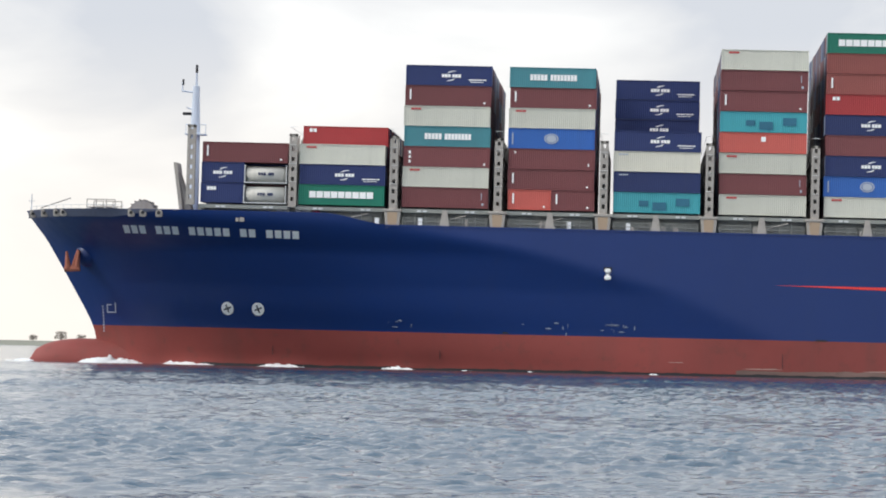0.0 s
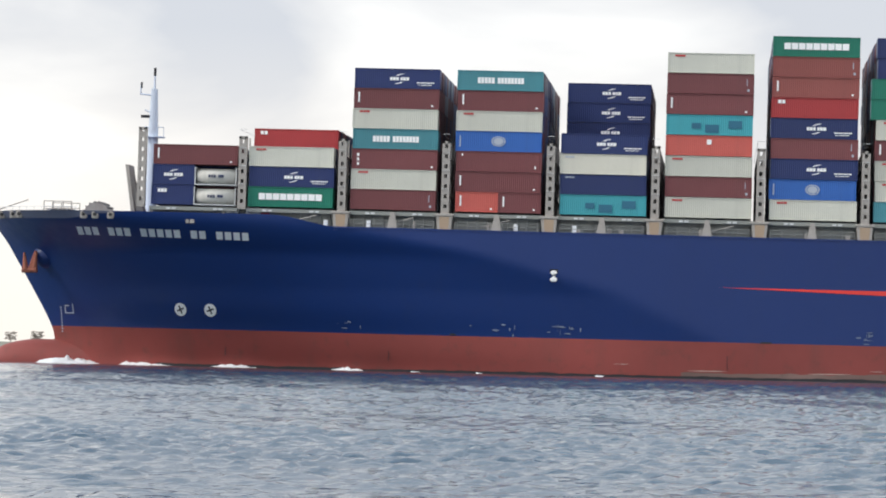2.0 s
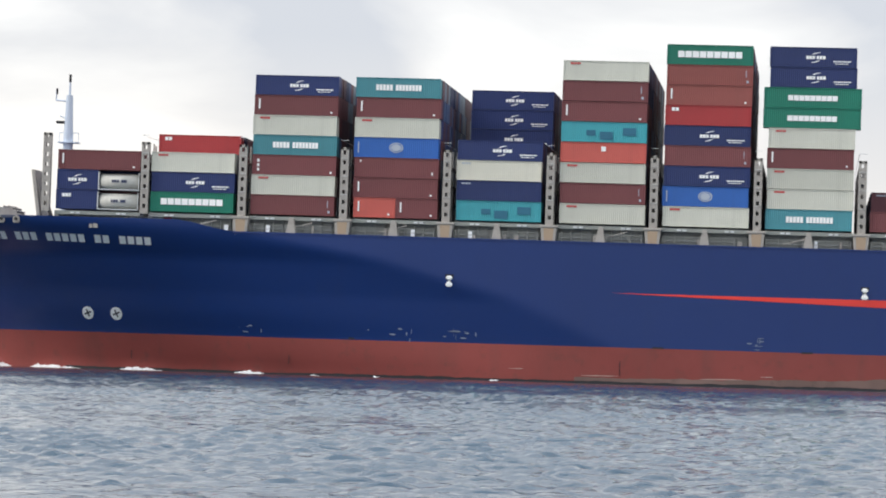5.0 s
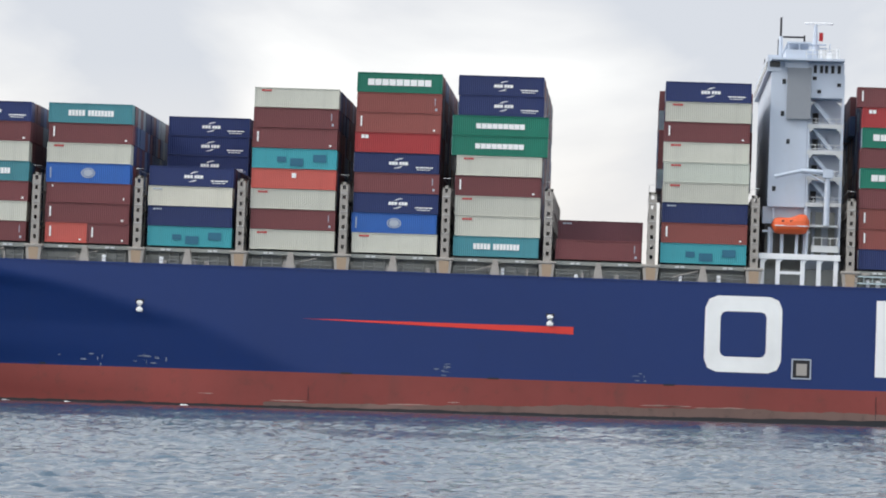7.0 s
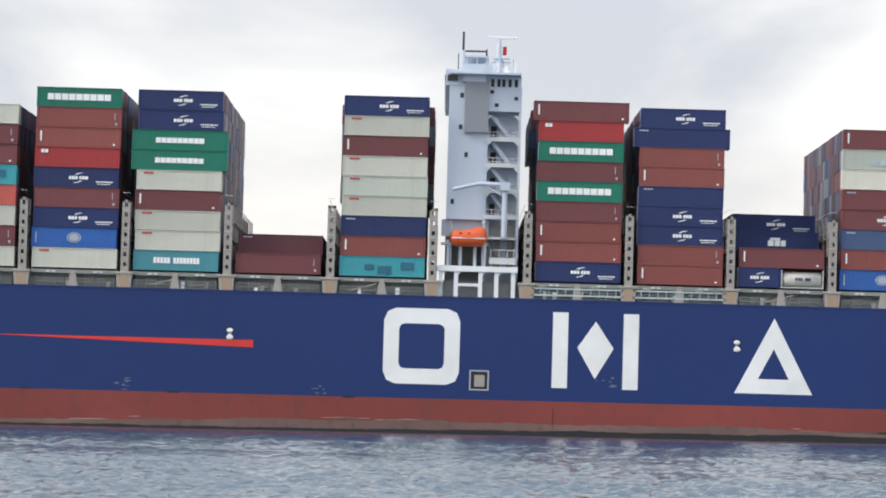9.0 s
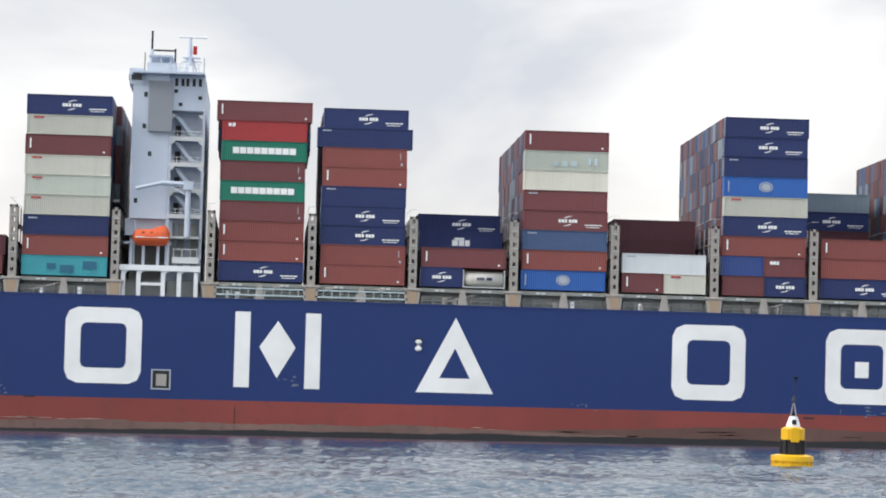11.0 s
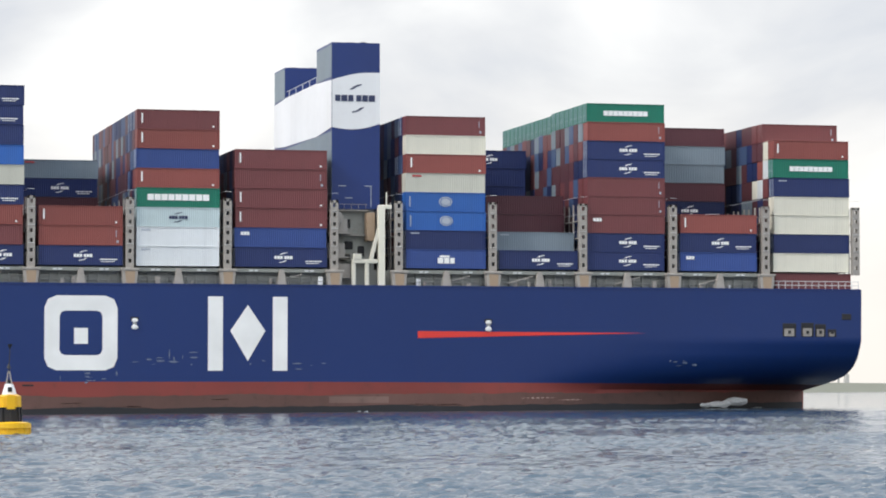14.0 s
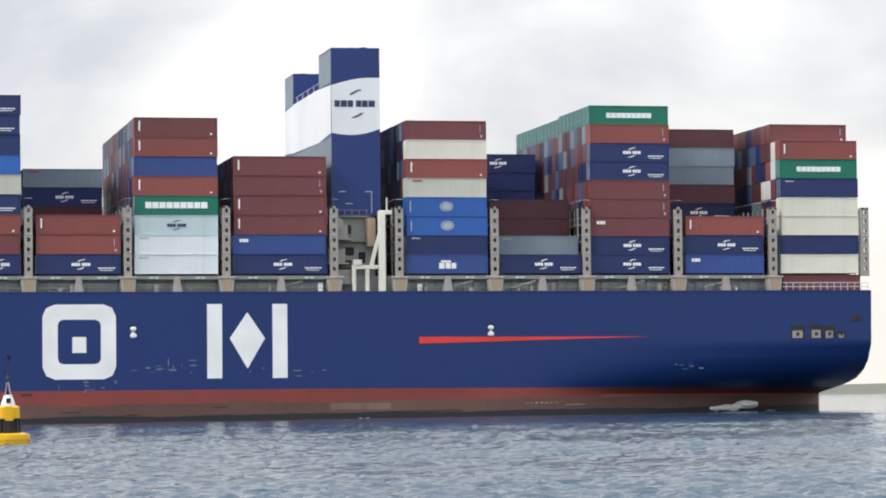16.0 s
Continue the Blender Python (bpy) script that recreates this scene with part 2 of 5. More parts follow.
# ---- mesh helpers ----
def box(bm, x0, x1, y0, y1, z0, z1):
    v = [bm.verts.new(p) for p in ((x0, y0, z0), (x1, y0, z0), (x1, y1, z0), (x0, y1, z0), (x0, y0, z1), (x1, y0, z1), (x1, y1, z1), (x0, y1, z1))]
    for f in ((3, 2, 1, 0), (4, 5, 6, 7), (0, 1, 5, 4), (1, 2, 6, 5), (2, 3, 7, 6), (3, 0, 4, 7)):
        bm.faces.new([v[i] for i in f])
    return v


def prism(bm, pts, axis, a, b):
    """A flat outline pushed from a to b along an axis; pts are in the other two axes, in order."""
    def put(p, d):
        q = list(p)
        q.insert(axis, d)
        return bm.verts.new(q)
    lo, hi = [put(p, a) for p in pts], [put(p, b) for p in pts]
    n = len(pts)
    bm.faces.new(lo), bm.faces.new(hi[::-1])
    for i in range(n):
        bm.faces.new((lo[i], hi[i], hi[(i + 1) % n], lo[(i + 1) % n]))


def rod(bm, p, q, r, n=8):
    p, q = Vector(p), Vector(q)
    m = Matrix.Translation((p + q) / 2) @ (q - p).to_track_quat("Z", "Y").to_matrix().to_4x4()
    bmesh.ops.create_cone(bm, cap_ends=True, segments=n, radius1=r, radius2=r, depth=(q - p).length, matrix=m)


def taper(bm, z0, z1, r0, r1, x=0.0, y=0.0, n=24):
    bmesh.ops.create_cone(bm, cap_ends=True, segments=n, radius1=r0, radius2=r1, depth=z1 - z0, matrix=Matrix.Translation((x, y, (z0 + z1) / 2)))


def bevelled(bm, w=0.05, seg=1):
    bmesh.ops.bevel(bm, geom=bm.edges[:], offset=w, segments=seg, affect="EDGES", clamp_overlap=True)
    return bm


def mesh_of(name, bm, mat):
    bmesh.ops.recalc_face_normals(bm, faces=bm.faces[:])
    me = bpy.data.meshes.new(name)
    bm.to_mesh(me)
    bm.free()
    me.materials.append(mat)
    return me


def part(name, bm, mat, parent, label=""):
    ob = new(name, mesh_of(name, bm, mat))
    ob.parent = parent
    return tagged(ob, label)


def shared(name, me, mat, parent, m=None, label=""):
    """One more object on a mesh that others use too, with its own paint."""
    ob = new(name, me)
    ob.parent = parent
    if m is not None:
        ob.matrix_basis = m
    ob.material_slots[0].link = "OBJECT"
    ob.material_slots[0].material = mat
    return tagged(ob, label)


def ease(a, b, x):
    t = min(1.0, max(0.0, (x - a) / (b - a)))
    return t * t * (3 - 2 * t)


def islands(name, bm, mat):
    """One mesh for each separate piece of a bmesh."""
    bmesh.ops.remove_doubles(bm, verts=bm.verts[:], dist=0.001)
    left, out = set(bm.faces), []
    order = list(bm.faces)
    for f in order:
        if f not in left:
            continue
        todo, got = [f], []
        left.discard(f)
        while todo:
            g = todo.pop()
            got.append(g)
            for e in g.edges:
                for h in e.link_faces:
                    if h in left:
                        left.discard(h)
                        todo.append(h)
        verts, index, faces = [], {}, []
        for g in got:
            ring = []
            for v in g.verts:
                if v not in index:
                    index[v] = len(verts)
                    verts.append(tuple(v.co))
                ring.append(index[v])
            faces.append(ring)
        me = bpy.data.meshes.new(name)
        me.from_pydata(verts, [], faces)
        me.materials.append(mat)
        out.append(me)
    bm.free()
    return out


def pieces(name, bm, mat, parent, label=""):
    for me in islands(name, bm, mat):
        ob = new(name, me)
        ob.parent = parent
        tagged(ob, label)


RIDERS = []      # all that is carried along by the ship: (object, its pose on the ship)


# ---- water and far shore ----
def build_water():
    """One sheet: dense where the camera looks, spreading to the horizon."""
    rows, y, d = [-392.0], -392.0, 0.17
    while y < 16:
        d = 0.17 + 0.33 * (y + 392) / 400
        y += d
        rows.append(y)
    rows += [float(v) for v in 16 + np.cumsum(0.5 * 1.3 ** np.arange(1, 33))]
    rows = [float(v) for v in (-392 - np.cumsum(0.3 * 1.5 ** np.arange(1, 22)))[::-1]] + rows
    Y = np.array(rows)
    core = np.linspace(-1, 1, 900)
    side = np.cumsum(0.003 * 1.35 ** np.arange(1, 32))
    U = np.concatenate([-1 - side[::-1], core, 1 + side])
    f = np.clip((Y + 392) / 400, 0, 1)
    mid, half = 4 + 8 * f, 76 + 116 * f
    gx = mid[:, None] + half[:, None] * U[None]
    gy = np.repeat(Y[:, None], len(U), 1)
    step = np.maximum(half * (core[1] - core[0]), 0.17 + 0.33 * f)[:, None]
    rng = np.random.default_rng(3)
    z = np.zeros_like(gx)
    for i in range(52):
        wl = 0.45 * (2.1 / 0.45) ** rng.random()
        a = radians(264 + rng.normal(0, 28))
        k = 2 * math.pi / wl
        bend = 0.9 * np.sin(0.17 * gx * (0.6 + 0.8 * rng.random()) + 0.13 * gy + i)
        ph = k * (gx * math.cos(a) + gy * math.sin(a)) + rng.random() * 6.28 + bend
        keep = np.clip((wl / step - 2.2) / 2.0, 0, 1)
        z += keep * 0.0052 * wl ** 0.95 * (np.sin(ph) + 0.25 * np.cos(2 * ph))
    calm = 0.9 + 0.35 * np.sin(gx / 19 + 1.3 * np.sin(gy / 31)) * np.sin(gy / 13 + 0.7)
    fade = np.clip((1.25 - np.abs(U)) / 0.25, 0, 1)[None] * np.clip((60 - gy) / 40, 0, 1) * np.clip((gy + 440) / 40, 0, 1)
    z = 0.040 * (np.exp(np.clip(24.0 * z * calm, -1.8, 1.5)) - 1.05) * fade
    nx, ny = len(U), len(Y)
    co = np.stack([gx, gy, z], -1).reshape(-1, 3).astype(np.float32)
    i = (np.arange(ny - 1)[:, None] * nx + np.arange(nx - 1)[None]).reshape(-1)
    quads = np.stack([i, i + 1, i + 1 + nx, i + nx], 1).astype(np.int32)
    me = bpy.data.meshes.new("water")
    me.vertices.add(len(co))
    me.vertices.foreach_set("co", co.ravel())
    me.loops.add(quads.size)
    me.loops.foreach_set("vertex_index", quads.ravel())
    me.polygons.add(len(quads))
    me.polygons.foreach_set("loop_start", np.arange(0, quads.size, 4, dtype=np.int32))
    me.polygons.foreach_set("use_smooth", np.ones(len(quads), bool))
    me.update(calc_edges=True)
    me.materials.append(M["sea"])
    return tagged(new("water", me), "choppy grey-blue tidal water with small wind waves", "water", kind="structure")


water = build_water()


def build_shore():
    bm = bmesh.new()
    n = 120
    prof = ((1500, -1.0), (1512, 1.2), (1530, 5.6), (1536, 6.0), (1545, 5.6), (1600, 2.5), (4200, 3.0))
    rows = []
    for i in range(n + 1):
        x = -3200 + 6400 * i / n
        rows.append([bm.verts.new((x, y + 40 * math.sin(x / 700), max(-1.0, (0.45 + 0.55 * ease(-100, 300, x)) * (z + (0.5 * math.sin(x / 37) + 0.4 * math.sin(x / 91)) * (z > 2))))) for y, z in prof])
    for a, b in zip(rows, rows[1:]):
        for k in range(len(prof) - 1):
            bm.faces.new((a[k], b[k], b[k + 1], a[k + 1]))
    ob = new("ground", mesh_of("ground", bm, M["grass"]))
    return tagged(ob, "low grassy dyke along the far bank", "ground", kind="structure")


build_shore()


# ---- the ship: hull ----
ship = tagged(new("container_ship"), "navy blue container ship with red underwater paint, fully laden", "ship")
RIDERS.append((ship, Matrix()))
DECK, BOOT = 19.67, 4.85


def table(x, pts):
    return float(np.interp(x, [p[0] for p in pts], [p[1] for p in pts]))


def x_stem(z):
    return table(z, ((-4, -156.6), (0, -156.8), (3.4, -157.3), (5.0, -157.9), (7.4, -159.2), (12, -161.9), (17.1, -165.0), (21.3, -168.3)))


def x_side(z):
    return table(z, ((-4, -46), (0, -50), (4.8, -57), (10.9, -71), (15.9, -90), (19.7, -112), (21.3, -116)))


def x_end(z):
    return table(z, ((-4, 235.0), (4.8, 235.1), (12, 235.3), (20, 235.4)))


def half_breadth(x, z):
    xs, xb = x_stem(z), x_side(z)
    u = min(1.0, max(0.0, (xb - x) / (xb - xs)))
    n = table(z, ((0, 2.6), (8, 4.0), (20, 5.0)))
    k = table(z, ((0, 0.16), (5, 0.26), (16, 0.24), (20.5, 0.05)))
    hb = 27.0 * (1 - k * u - (1 - k) * u ** n)
    s = min(1.0, max(0.0, (x - 178) / 57))
    c = table(z, ((4.45, 0.93), (4.8, 0.78), (5.3, 0.52), (6.3, 0.27), (7.6, 0.13), (9.2, 0.05), (11.6, 0.0)))
    return max(0.0, hb * (1 - c * s ** 2.0))


def z_top(x):
    return DECK + 1.55 * ease(-111, -121, x) + 0.25 * ease(-150, -168, x)


def side_y(x, z):
    return 27.0 - half_breadth(x, z)


def boot_line(x):
    return table(x, ((-170, 4.55), (-100, 4.65), (-47, 4.88), (0, 5.0), (46, 5.22), (95, 5.42), (150, 5.45), (236, 5.15)))


def hull_skin(z0, z1, levels, follow):
    bm = bmesh.new()
    us = [ease(0, 1, i / 230) * 0.5 + 0.5 * i / 230 for i in range(231)]
    grid = {1: [], -1: []}
    for j in range(levels + 1):
        v = j / levels
        zz = z0 + v * (z1 - z0)
        row = {1: [], -1: []}
        for u in us:
            z = zz
            for _ in range(3):
                x = x_stem(z) + u * (x_end(z) - x_stem(z))
                z = boot_line(x) + v * (z_top(x) - boot_line(x)) if follow else z0 + v * (boot_line(x) - z0)
            hb = half_breadth(x, z)
            for s in (1, -1):
                row[s].append(bm.verts.new((x, 27 - s * hb, z)))
        for s in (1, -1):
            grid[s].append(row[s])
    for s in (1, -1):
        for a, b in zip(grid[s], grid[s][1:]):
            for i in range(len(us) - 1):
                q = (a[i], a[i + 1], b[i + 1], b[i])
                bm.faces.new(q if s == 1 else q[::-1])
    for k in (0, -1):                                        # transom, deck
        for j in range(levels):
            if k == -1:
                bm.faces.new((grid[1][j][k], grid[-1][j][k], grid[-1][j + 1][k], grid[1][j + 1][k]))
    for i in range(len(us) - 1):
        bm.faces.new((grid[1][-1][i], grid[1][-1][i + 1], grid[-1][-1][i + 1], grid[-1][-1][i]))
    bmesh.ops.remove_doubles(bm, verts=bm.verts[:], dist=0.02)
    for f in bm.faces:
        f.smooth = True
    return bm


upper = part("hull_side", hull_skin(BOOT, 21.3, 22, True), M["hull"], ship, "navy blue painted steel hull sides with scuffs")
lower = part("bottom_plating", hull_skin(-4.0, BOOT, 10, False), M["boot"], ship, "faded red antifouling below the paint line")
for me in (upper.data, lower.data):
    me.set_sharp_from_angle(angle=radians(38))


def side_band(x0, x1, low, top, lift, seed, rough):
    """A strip along the side between two heights over the water."""
    bm = bmesh.new()
    rnd = random.Random(seed)
    last = None
    n = int((x1 - x0) / 0.8)
    for i in range(n + 1):
        x = x0 + (x1 - x0) * i / n
        wl = SLOPE * x
        zt = wl + top(x) + rough * (noise.noise((x * 0.09, seed, 0)) + 0.5 * noise.noise((x * 0.5, seed, 0)) + 0.3 * rnd.random())
        a, b = (bm.verts.new((x, side_y(x, z) - lift, z)) for z in (wl + low, max(zt, wl + low + 0.02)))
        if last:
            bm.faces.new((last[0], a, b, last[1]))
        last = (a, b)
    return bm


part("waterline_band", side_band(-62, 92, -0.6, lambda x: 0.75 + 0.95 * ease(-62, 0, x) - 0.9 * ease(50, 90, x), 0.05, 5, 0.35), M["slime"], ship, "pale dried growth above the waterline")
part("growth_band", side_band(40, 234.8, -0.6, lambda x: 0.8 + 1.75 * ease(40, 105, x), 0.045, 15, 0.3), M["algae"], ship, "brown growth over the red paint")
part("wet_band", side_band(-140, 234.8, -0.6, lambda x: 0.32 + 0.5 * ease(-40, 60, x), 0.075, 9, 0.24), M["dark"], ship, "dark wet strip at the waterline")


def scrapes():
    rnd = random.Random(31)
    for _ in range(34):
        x = rnd.uniform(-75, 205)
        n = rnd.uniform(1.5, 8)
        z = SLOPE * x + rnd.choice((0.95, 1.05, 1.5, 1.9)) + rnd.uniform(-0.1, 0.1)
        bm = bmesh.new()
        last = None
        for i in range(9):
            xx = x + n * i / 8
            h = 0.07 * math.sin(math.pi * (i + 0.4) / 8.8) * rnd.uniform(0.4, 1.4)
            zc = z + 0.02 * n * i / 8 * rnd.uniform(0.5, 1)
            a, b = (bm.verts.new((xx, side_y(xx, zc) - 0.045, zz)) for zz in (zc - h, zc + h))
            if last:
                bm.faces.new((last[0], a, b, last[1]))
            last = (a, b)
        part("scrape", bm, M["scrape"], ship)


scrapes()


def bulb():
    bm = bmesh.new()
    rings, n = [], 20
    for i in range(15):
        u = i / 14
        x = -167.1 + 29 * u ** 1.3
        g = math.sin(min(1.0, u * 2.6 + 0.02) * math.pi / 2) ** 0.5
        ry, rz, zc = 2.9 * g + 0.9 * u, 3.75 * g, -1.3 + 0.15 * u
        rings.append([bm.verts.new((x, 27 + ry * math.cos(a), zc + rz * math.sin(a))) for a in (2 * math.pi * k / n for k in range(n))])
    for a, b in zip(rings, rings[1:]):
        for k in range(n):
            bm.faces.new((a[k], a[(k + 1) % n], b[(k + 1) % n], b[k]))
    bm.faces.new(rings[0]), bm.faces.new(rings[-1][::-1])
    for f in bm.faces:
        f.smooth = True
    return bm


part("bulbous_bow", bulb(), M["boot"], ship, "faded red bulbous bow breaking the surface")


# ---- hull markings: flat shapes that lie on the plating ----
def plate(bm, pts, lift=0.05):
    """A flat outline (x, z) that follows the hull's skin."""
    bm.faces.new([bm.verts.new((x, side_y(x, min(z, 21.2)) - lift, z)) for x, z in pts])


def ring_shape(bm, x0, x1, z0, z1, w, cut=1.75):
    """A broad closed frame with cut-off corners."""
    def octo(a0, a1, b0, b1, c):
        d = 0.3 * c
        return [(a0 + c, b0), (a1 - c, b0), (a1 - d, b0 + d), (a1, b0 + c), (a1, b1 - c), (a1 - d, b1 - d), (a1 - c, b1), (a0 + c, b1), (a0 + d, b1 - d), (a0, b1 - c), (a0, b0 + c), (a0 + d, b0 + d)]
    o, i = octo(x0, x1, z0, z1, cut), octo(x0 + w, x1 - w, z0 + w, z1 - w, cut * 0.45)
    for k in range(12):
        plate(bm, [o[k], o[(k + 1) % 12], i[(k + 1) % 12], i[k]])


def hull_emblems():
    """Large white plain shapes along the side: closed frames, barred frames and a triangle."""
    z0, z1, w = 7.07, 17.9, 2.2
    for xa, xb, inner in ((0.6, 11.5, 0), (87.75, 98.4, 0), (110.1, 120.7, 1)):
        bm = bmesh.new()
        ring_shape(bm, xa, xb, z0, z1, w)
        if inner:
            plate(bm, [(xa + 4.3, 10.9), (xb - 4.3, 10.9), (xb - 4.3, 13.2), (xa + 4.3, 13.2)])
        part("hull_emblem", bm, M["mark"], ship, "large white rounded frame with inner block on hull" if inner else "large white rounded frame painted on hull")
    for xa, xb in ((24.75, 37.05), (133.95, 145.75)):
        for qa, qb in ((xa, xa + w), (xb - w, xb)):
            bm = bmesh.new()
            plate(bm, [(qa, z0), (qb, z0), (qb, z1), (qa, z1)])
            part("hull_emblem", bm, M["mark"], ship, "large white upright bar painted on hull")
        xm = (xa + xb) / 2
        bm = bmesh.new()
        plate(bm, [(xm, z0 + 1.4), (xm + 2.6, 12.9), (xm, z1 - 1.2), (xm - 2.6, 12.9)])
        part("hull_emblem", bm, M["mark"], ship, "large white lozenge painted on hull")
    bm = bmesh.new()
    o, i = ((50.85, z0), (62.0, z0), (56.4, z1)), ((54.2, z0 + 2.1), (58.6, z0 + 2.1), (56.4, z0 + 6.4))
    for k in range(3):
        plate(bm, [o[k], o[(k + 1) % 3], i[(k + 1) % 3], i[k]])
    part("hull_emblem", bm, M["mark"], ship, "large white open triangle painted on hull")


hull_emblems()
for pts in (((-57, 12.55), (-18.0, 11.62), (-18.0, 12.69)), ((165.4, 11.95), (201, 12.85), (165.4, 12.98))):
    bm = bmesh.new()
    plate(bm, pts)
    part("stripe", bm, M["redline"], ship, "thin red stripe tapering to a point")


def name_bars():
    """The name along the bow as plain bars, one for each character."""
    bm = bmesh.new()
    x = -150.4
    for ch in "### ### ##### ## ####":
        step = 1.262
        if ch == "#":
            z = 17.9 - 0.019 * (x + 150.4)
            plate(bm, [(x, z), (x + 0.95, z - 0.01), (x + 0.95, z + 1.08), (x, z + 1.09)], 0.12)
        x += step
    return bm


pieces("name_bar", name_bars(), M["mark"], ship, "white painted bar on the bow")


def disc_mark(x, z, r):
    bm = bmesh.new()
    n = 20
    ring = [(x + r * math.cos(a), z + r * math.sin(a)) for a in (2 * math.pi * k / n for k in range(n))]
    for k in range(n):
        plate(bm, [ring[k], ring[(k + 1) % n], (x, z)], 0.1)
    return bm


def cross_mark(x, z, r):
    bm = bmesh.new()
    for a in (0.35, 0.35 + math.pi / 2):
        c, d = math.cos(a), math.sin(a)
        plate(bm, [(x + r * (c * p - d * q), z + r * (d * p + c * q)) for p, q in ((-0.62, -0.12), (0.62, -0.12), (0.62, 0.12), (-0.62, 0.12))], 0.13)
    return bm


for x in (-135.45, -130.75):
    disc = part("thruster_mark", disc_mark(x, 7.4, 0.95), M["mark"], ship, "white disc with a dark cross on the bow")
    part("cross", cross_mark(x, 7.4, 0.95), M["dark"], disc)
bm = bmesh.new()
for q in (((-155.1, 6.45), (-153.6, 6.45), (-153.6, 6.6), (-155.1, 6.6)), ((-155.1, 7.55), (-154.3, 7.55), (-154.3, 7.7), (-155.1, 7.7)),
          ((-155.1, 6.45), (-154.95, 6.45), (-154.95, 7.7), (-155.1, 7.7)), ((-153.7, 6.45), (-153.55, 6.45), (-153.55, 7.95), (-153.7, 7.95))):
    plate(bm, q, 0.1)
part("bulb_mark", bm, M["mark_grey"], ship, "thin white warning mark near the stem")
bm = bmesh.new()
for k in range(9):
    plate(bm, [(-155.9, 3.6 + 0.45 * k), (-155.7, 3.6 + 0.45 * k), (-155.7, 3.85 + 0.45 * k), (-155.9, 3.85 + 0.45 * k)], 0.1)
pieces("draught_mark", bm, M["mark_grey"], ship)


def overboard_pipe(x, z):
    """A white discharge guard: rounded pad with a dark rim."""
    bm = bmesh.new()
    box(bm, x - 0.45, x + 0.45, -0.28, 0.05, z + 0.15, z + 0.75)
    box(bm, x - 0.34, x + 0.34, -0.24, 0.05, z - 0.2, z + 0.15)
    box(bm, x - 0.48, x + 0.48, -0.30, 0.05, z - 0.85, z - 0.2)
    part("pilot_mark", bevelled(bm, 0.16, 2), M["mark"], ship, "white hourglass-shaped tug mark")
    bm = bmesh.new()
    box(bm, x - 0.6, x + 0.6, -0.05, 0.05, z + 0.4, z + 0.95)
    part("tug_recess", bm, M["dark"], ship)


for x, z in ((-80.3, 13.55), (-21.4, 13.54), (51.1, 13.83), (123.2, 13.9), (176.2, 13.87)):
    overboard_pipe(x, z)

# pilot door amidships
bm = bmesh.new()
box(bm, 13.2, 15.6, -0.06, 0.05, 6.6, 9.1)
door = part("shell_door", bm, M["dark"], ship, "recessed dark pilot door in the hull side")
bm = bmesh.new()
for q in ((13.0, 15.8, 9.1, 9.3), (13.0, 15.8, 6.4, 6.6), (13.0, 13.2, 6.6, 9.1), (15.6, 15.8, 6.6, 9.1)):
    box(bm, q[0], q[1], -0.12, 0.05, q[2], q[3])
part("door_frame", bm, M["mark_grey"], door)
bm = bmesh.new()
box(bm, 13.7, 15.2, -0.16, -0.07, 6.9, 8.6)
part("door_leaf", bevelled(bm, 0.05), M["grey"], door)


def scuffs():
    """Scraped patches, bare and pale, low on the blue side."""
    bm = bmesh.new()
    rnd = random.Random(11)
    for xc, zc, n, sx in ((-78, 6.2, 12, 3), (-87, 6.2, 6, 3), (-112, 6.0, 5, 4), (-36, 6.1, 10, 1), (33, 8.0, 8, 3), (94, 7.6, 6, 2), (128, 8.4, 14, 6), (150, 8.2, 8, 8), (205, 8.2, 7, 5), (-8, 5.9, 6, 2), (75, 6.0, 6, 6), (116, 5.7, 10, 4)):
        for _ in range(n):
            x, z = xc + rnd.gauss(0, sx * 0.5), zc + rnd.gauss(0, 0.5)
            if z < 5.0:
                continue
            w, h = rnd.uniform(0.1, 0.9), rnd.uniform(0.04, 0.16)
            if rnd.random() < 0.3:
                w, h = h, w
            y = side_y(x, z) - 0.04
            k = rnd.randint(5, 7)
            bm.faces.new([bm.verts.new((x + w * math.cos(a) * rnd.uniform(0.6, 1), y, z + h * math.sin(a) * rnd.uniform(0.5, 1))) for a in (2 * math.pi * i / k for i in range(k))])
    return bm


tagged(part("scuff_marks", scuffs(), M["scuff"], ship, "pale scrapes in the blue paint"), kind="stuff")
for x, z in ((-51, 4.95), (-30, 4.95), (-5, 4.95), (107, 4.9), (205, 4.9), (-95, 4.9)):
    bm = bmesh.new()
    box(bm, x, x + 1.6, side_y(x + 0.8, z) - 0.03, side_y(x + 0.8, z) + 0.1, z - 0.12, z + 0.12)
    part("dark_scrape", bm, M["dark"], ship)
bm = bmesh.new()
box(bm, 152, 161, -0.06, 0.05, 2.35, 3.3)
part("faded_patch", bm, M["slime"], ship, "pale repaired patch in the red paint")
for x in (-128.8, -104, -55.6, 25):
    bm = bmesh.new()
    box(bm, x, x + 0.07, side_y(x, 2) - 0.06, side_y(x, 2) + 0.1, 0.9, 4.3)
    part("weld_seam", bm, M["dark"], ship)


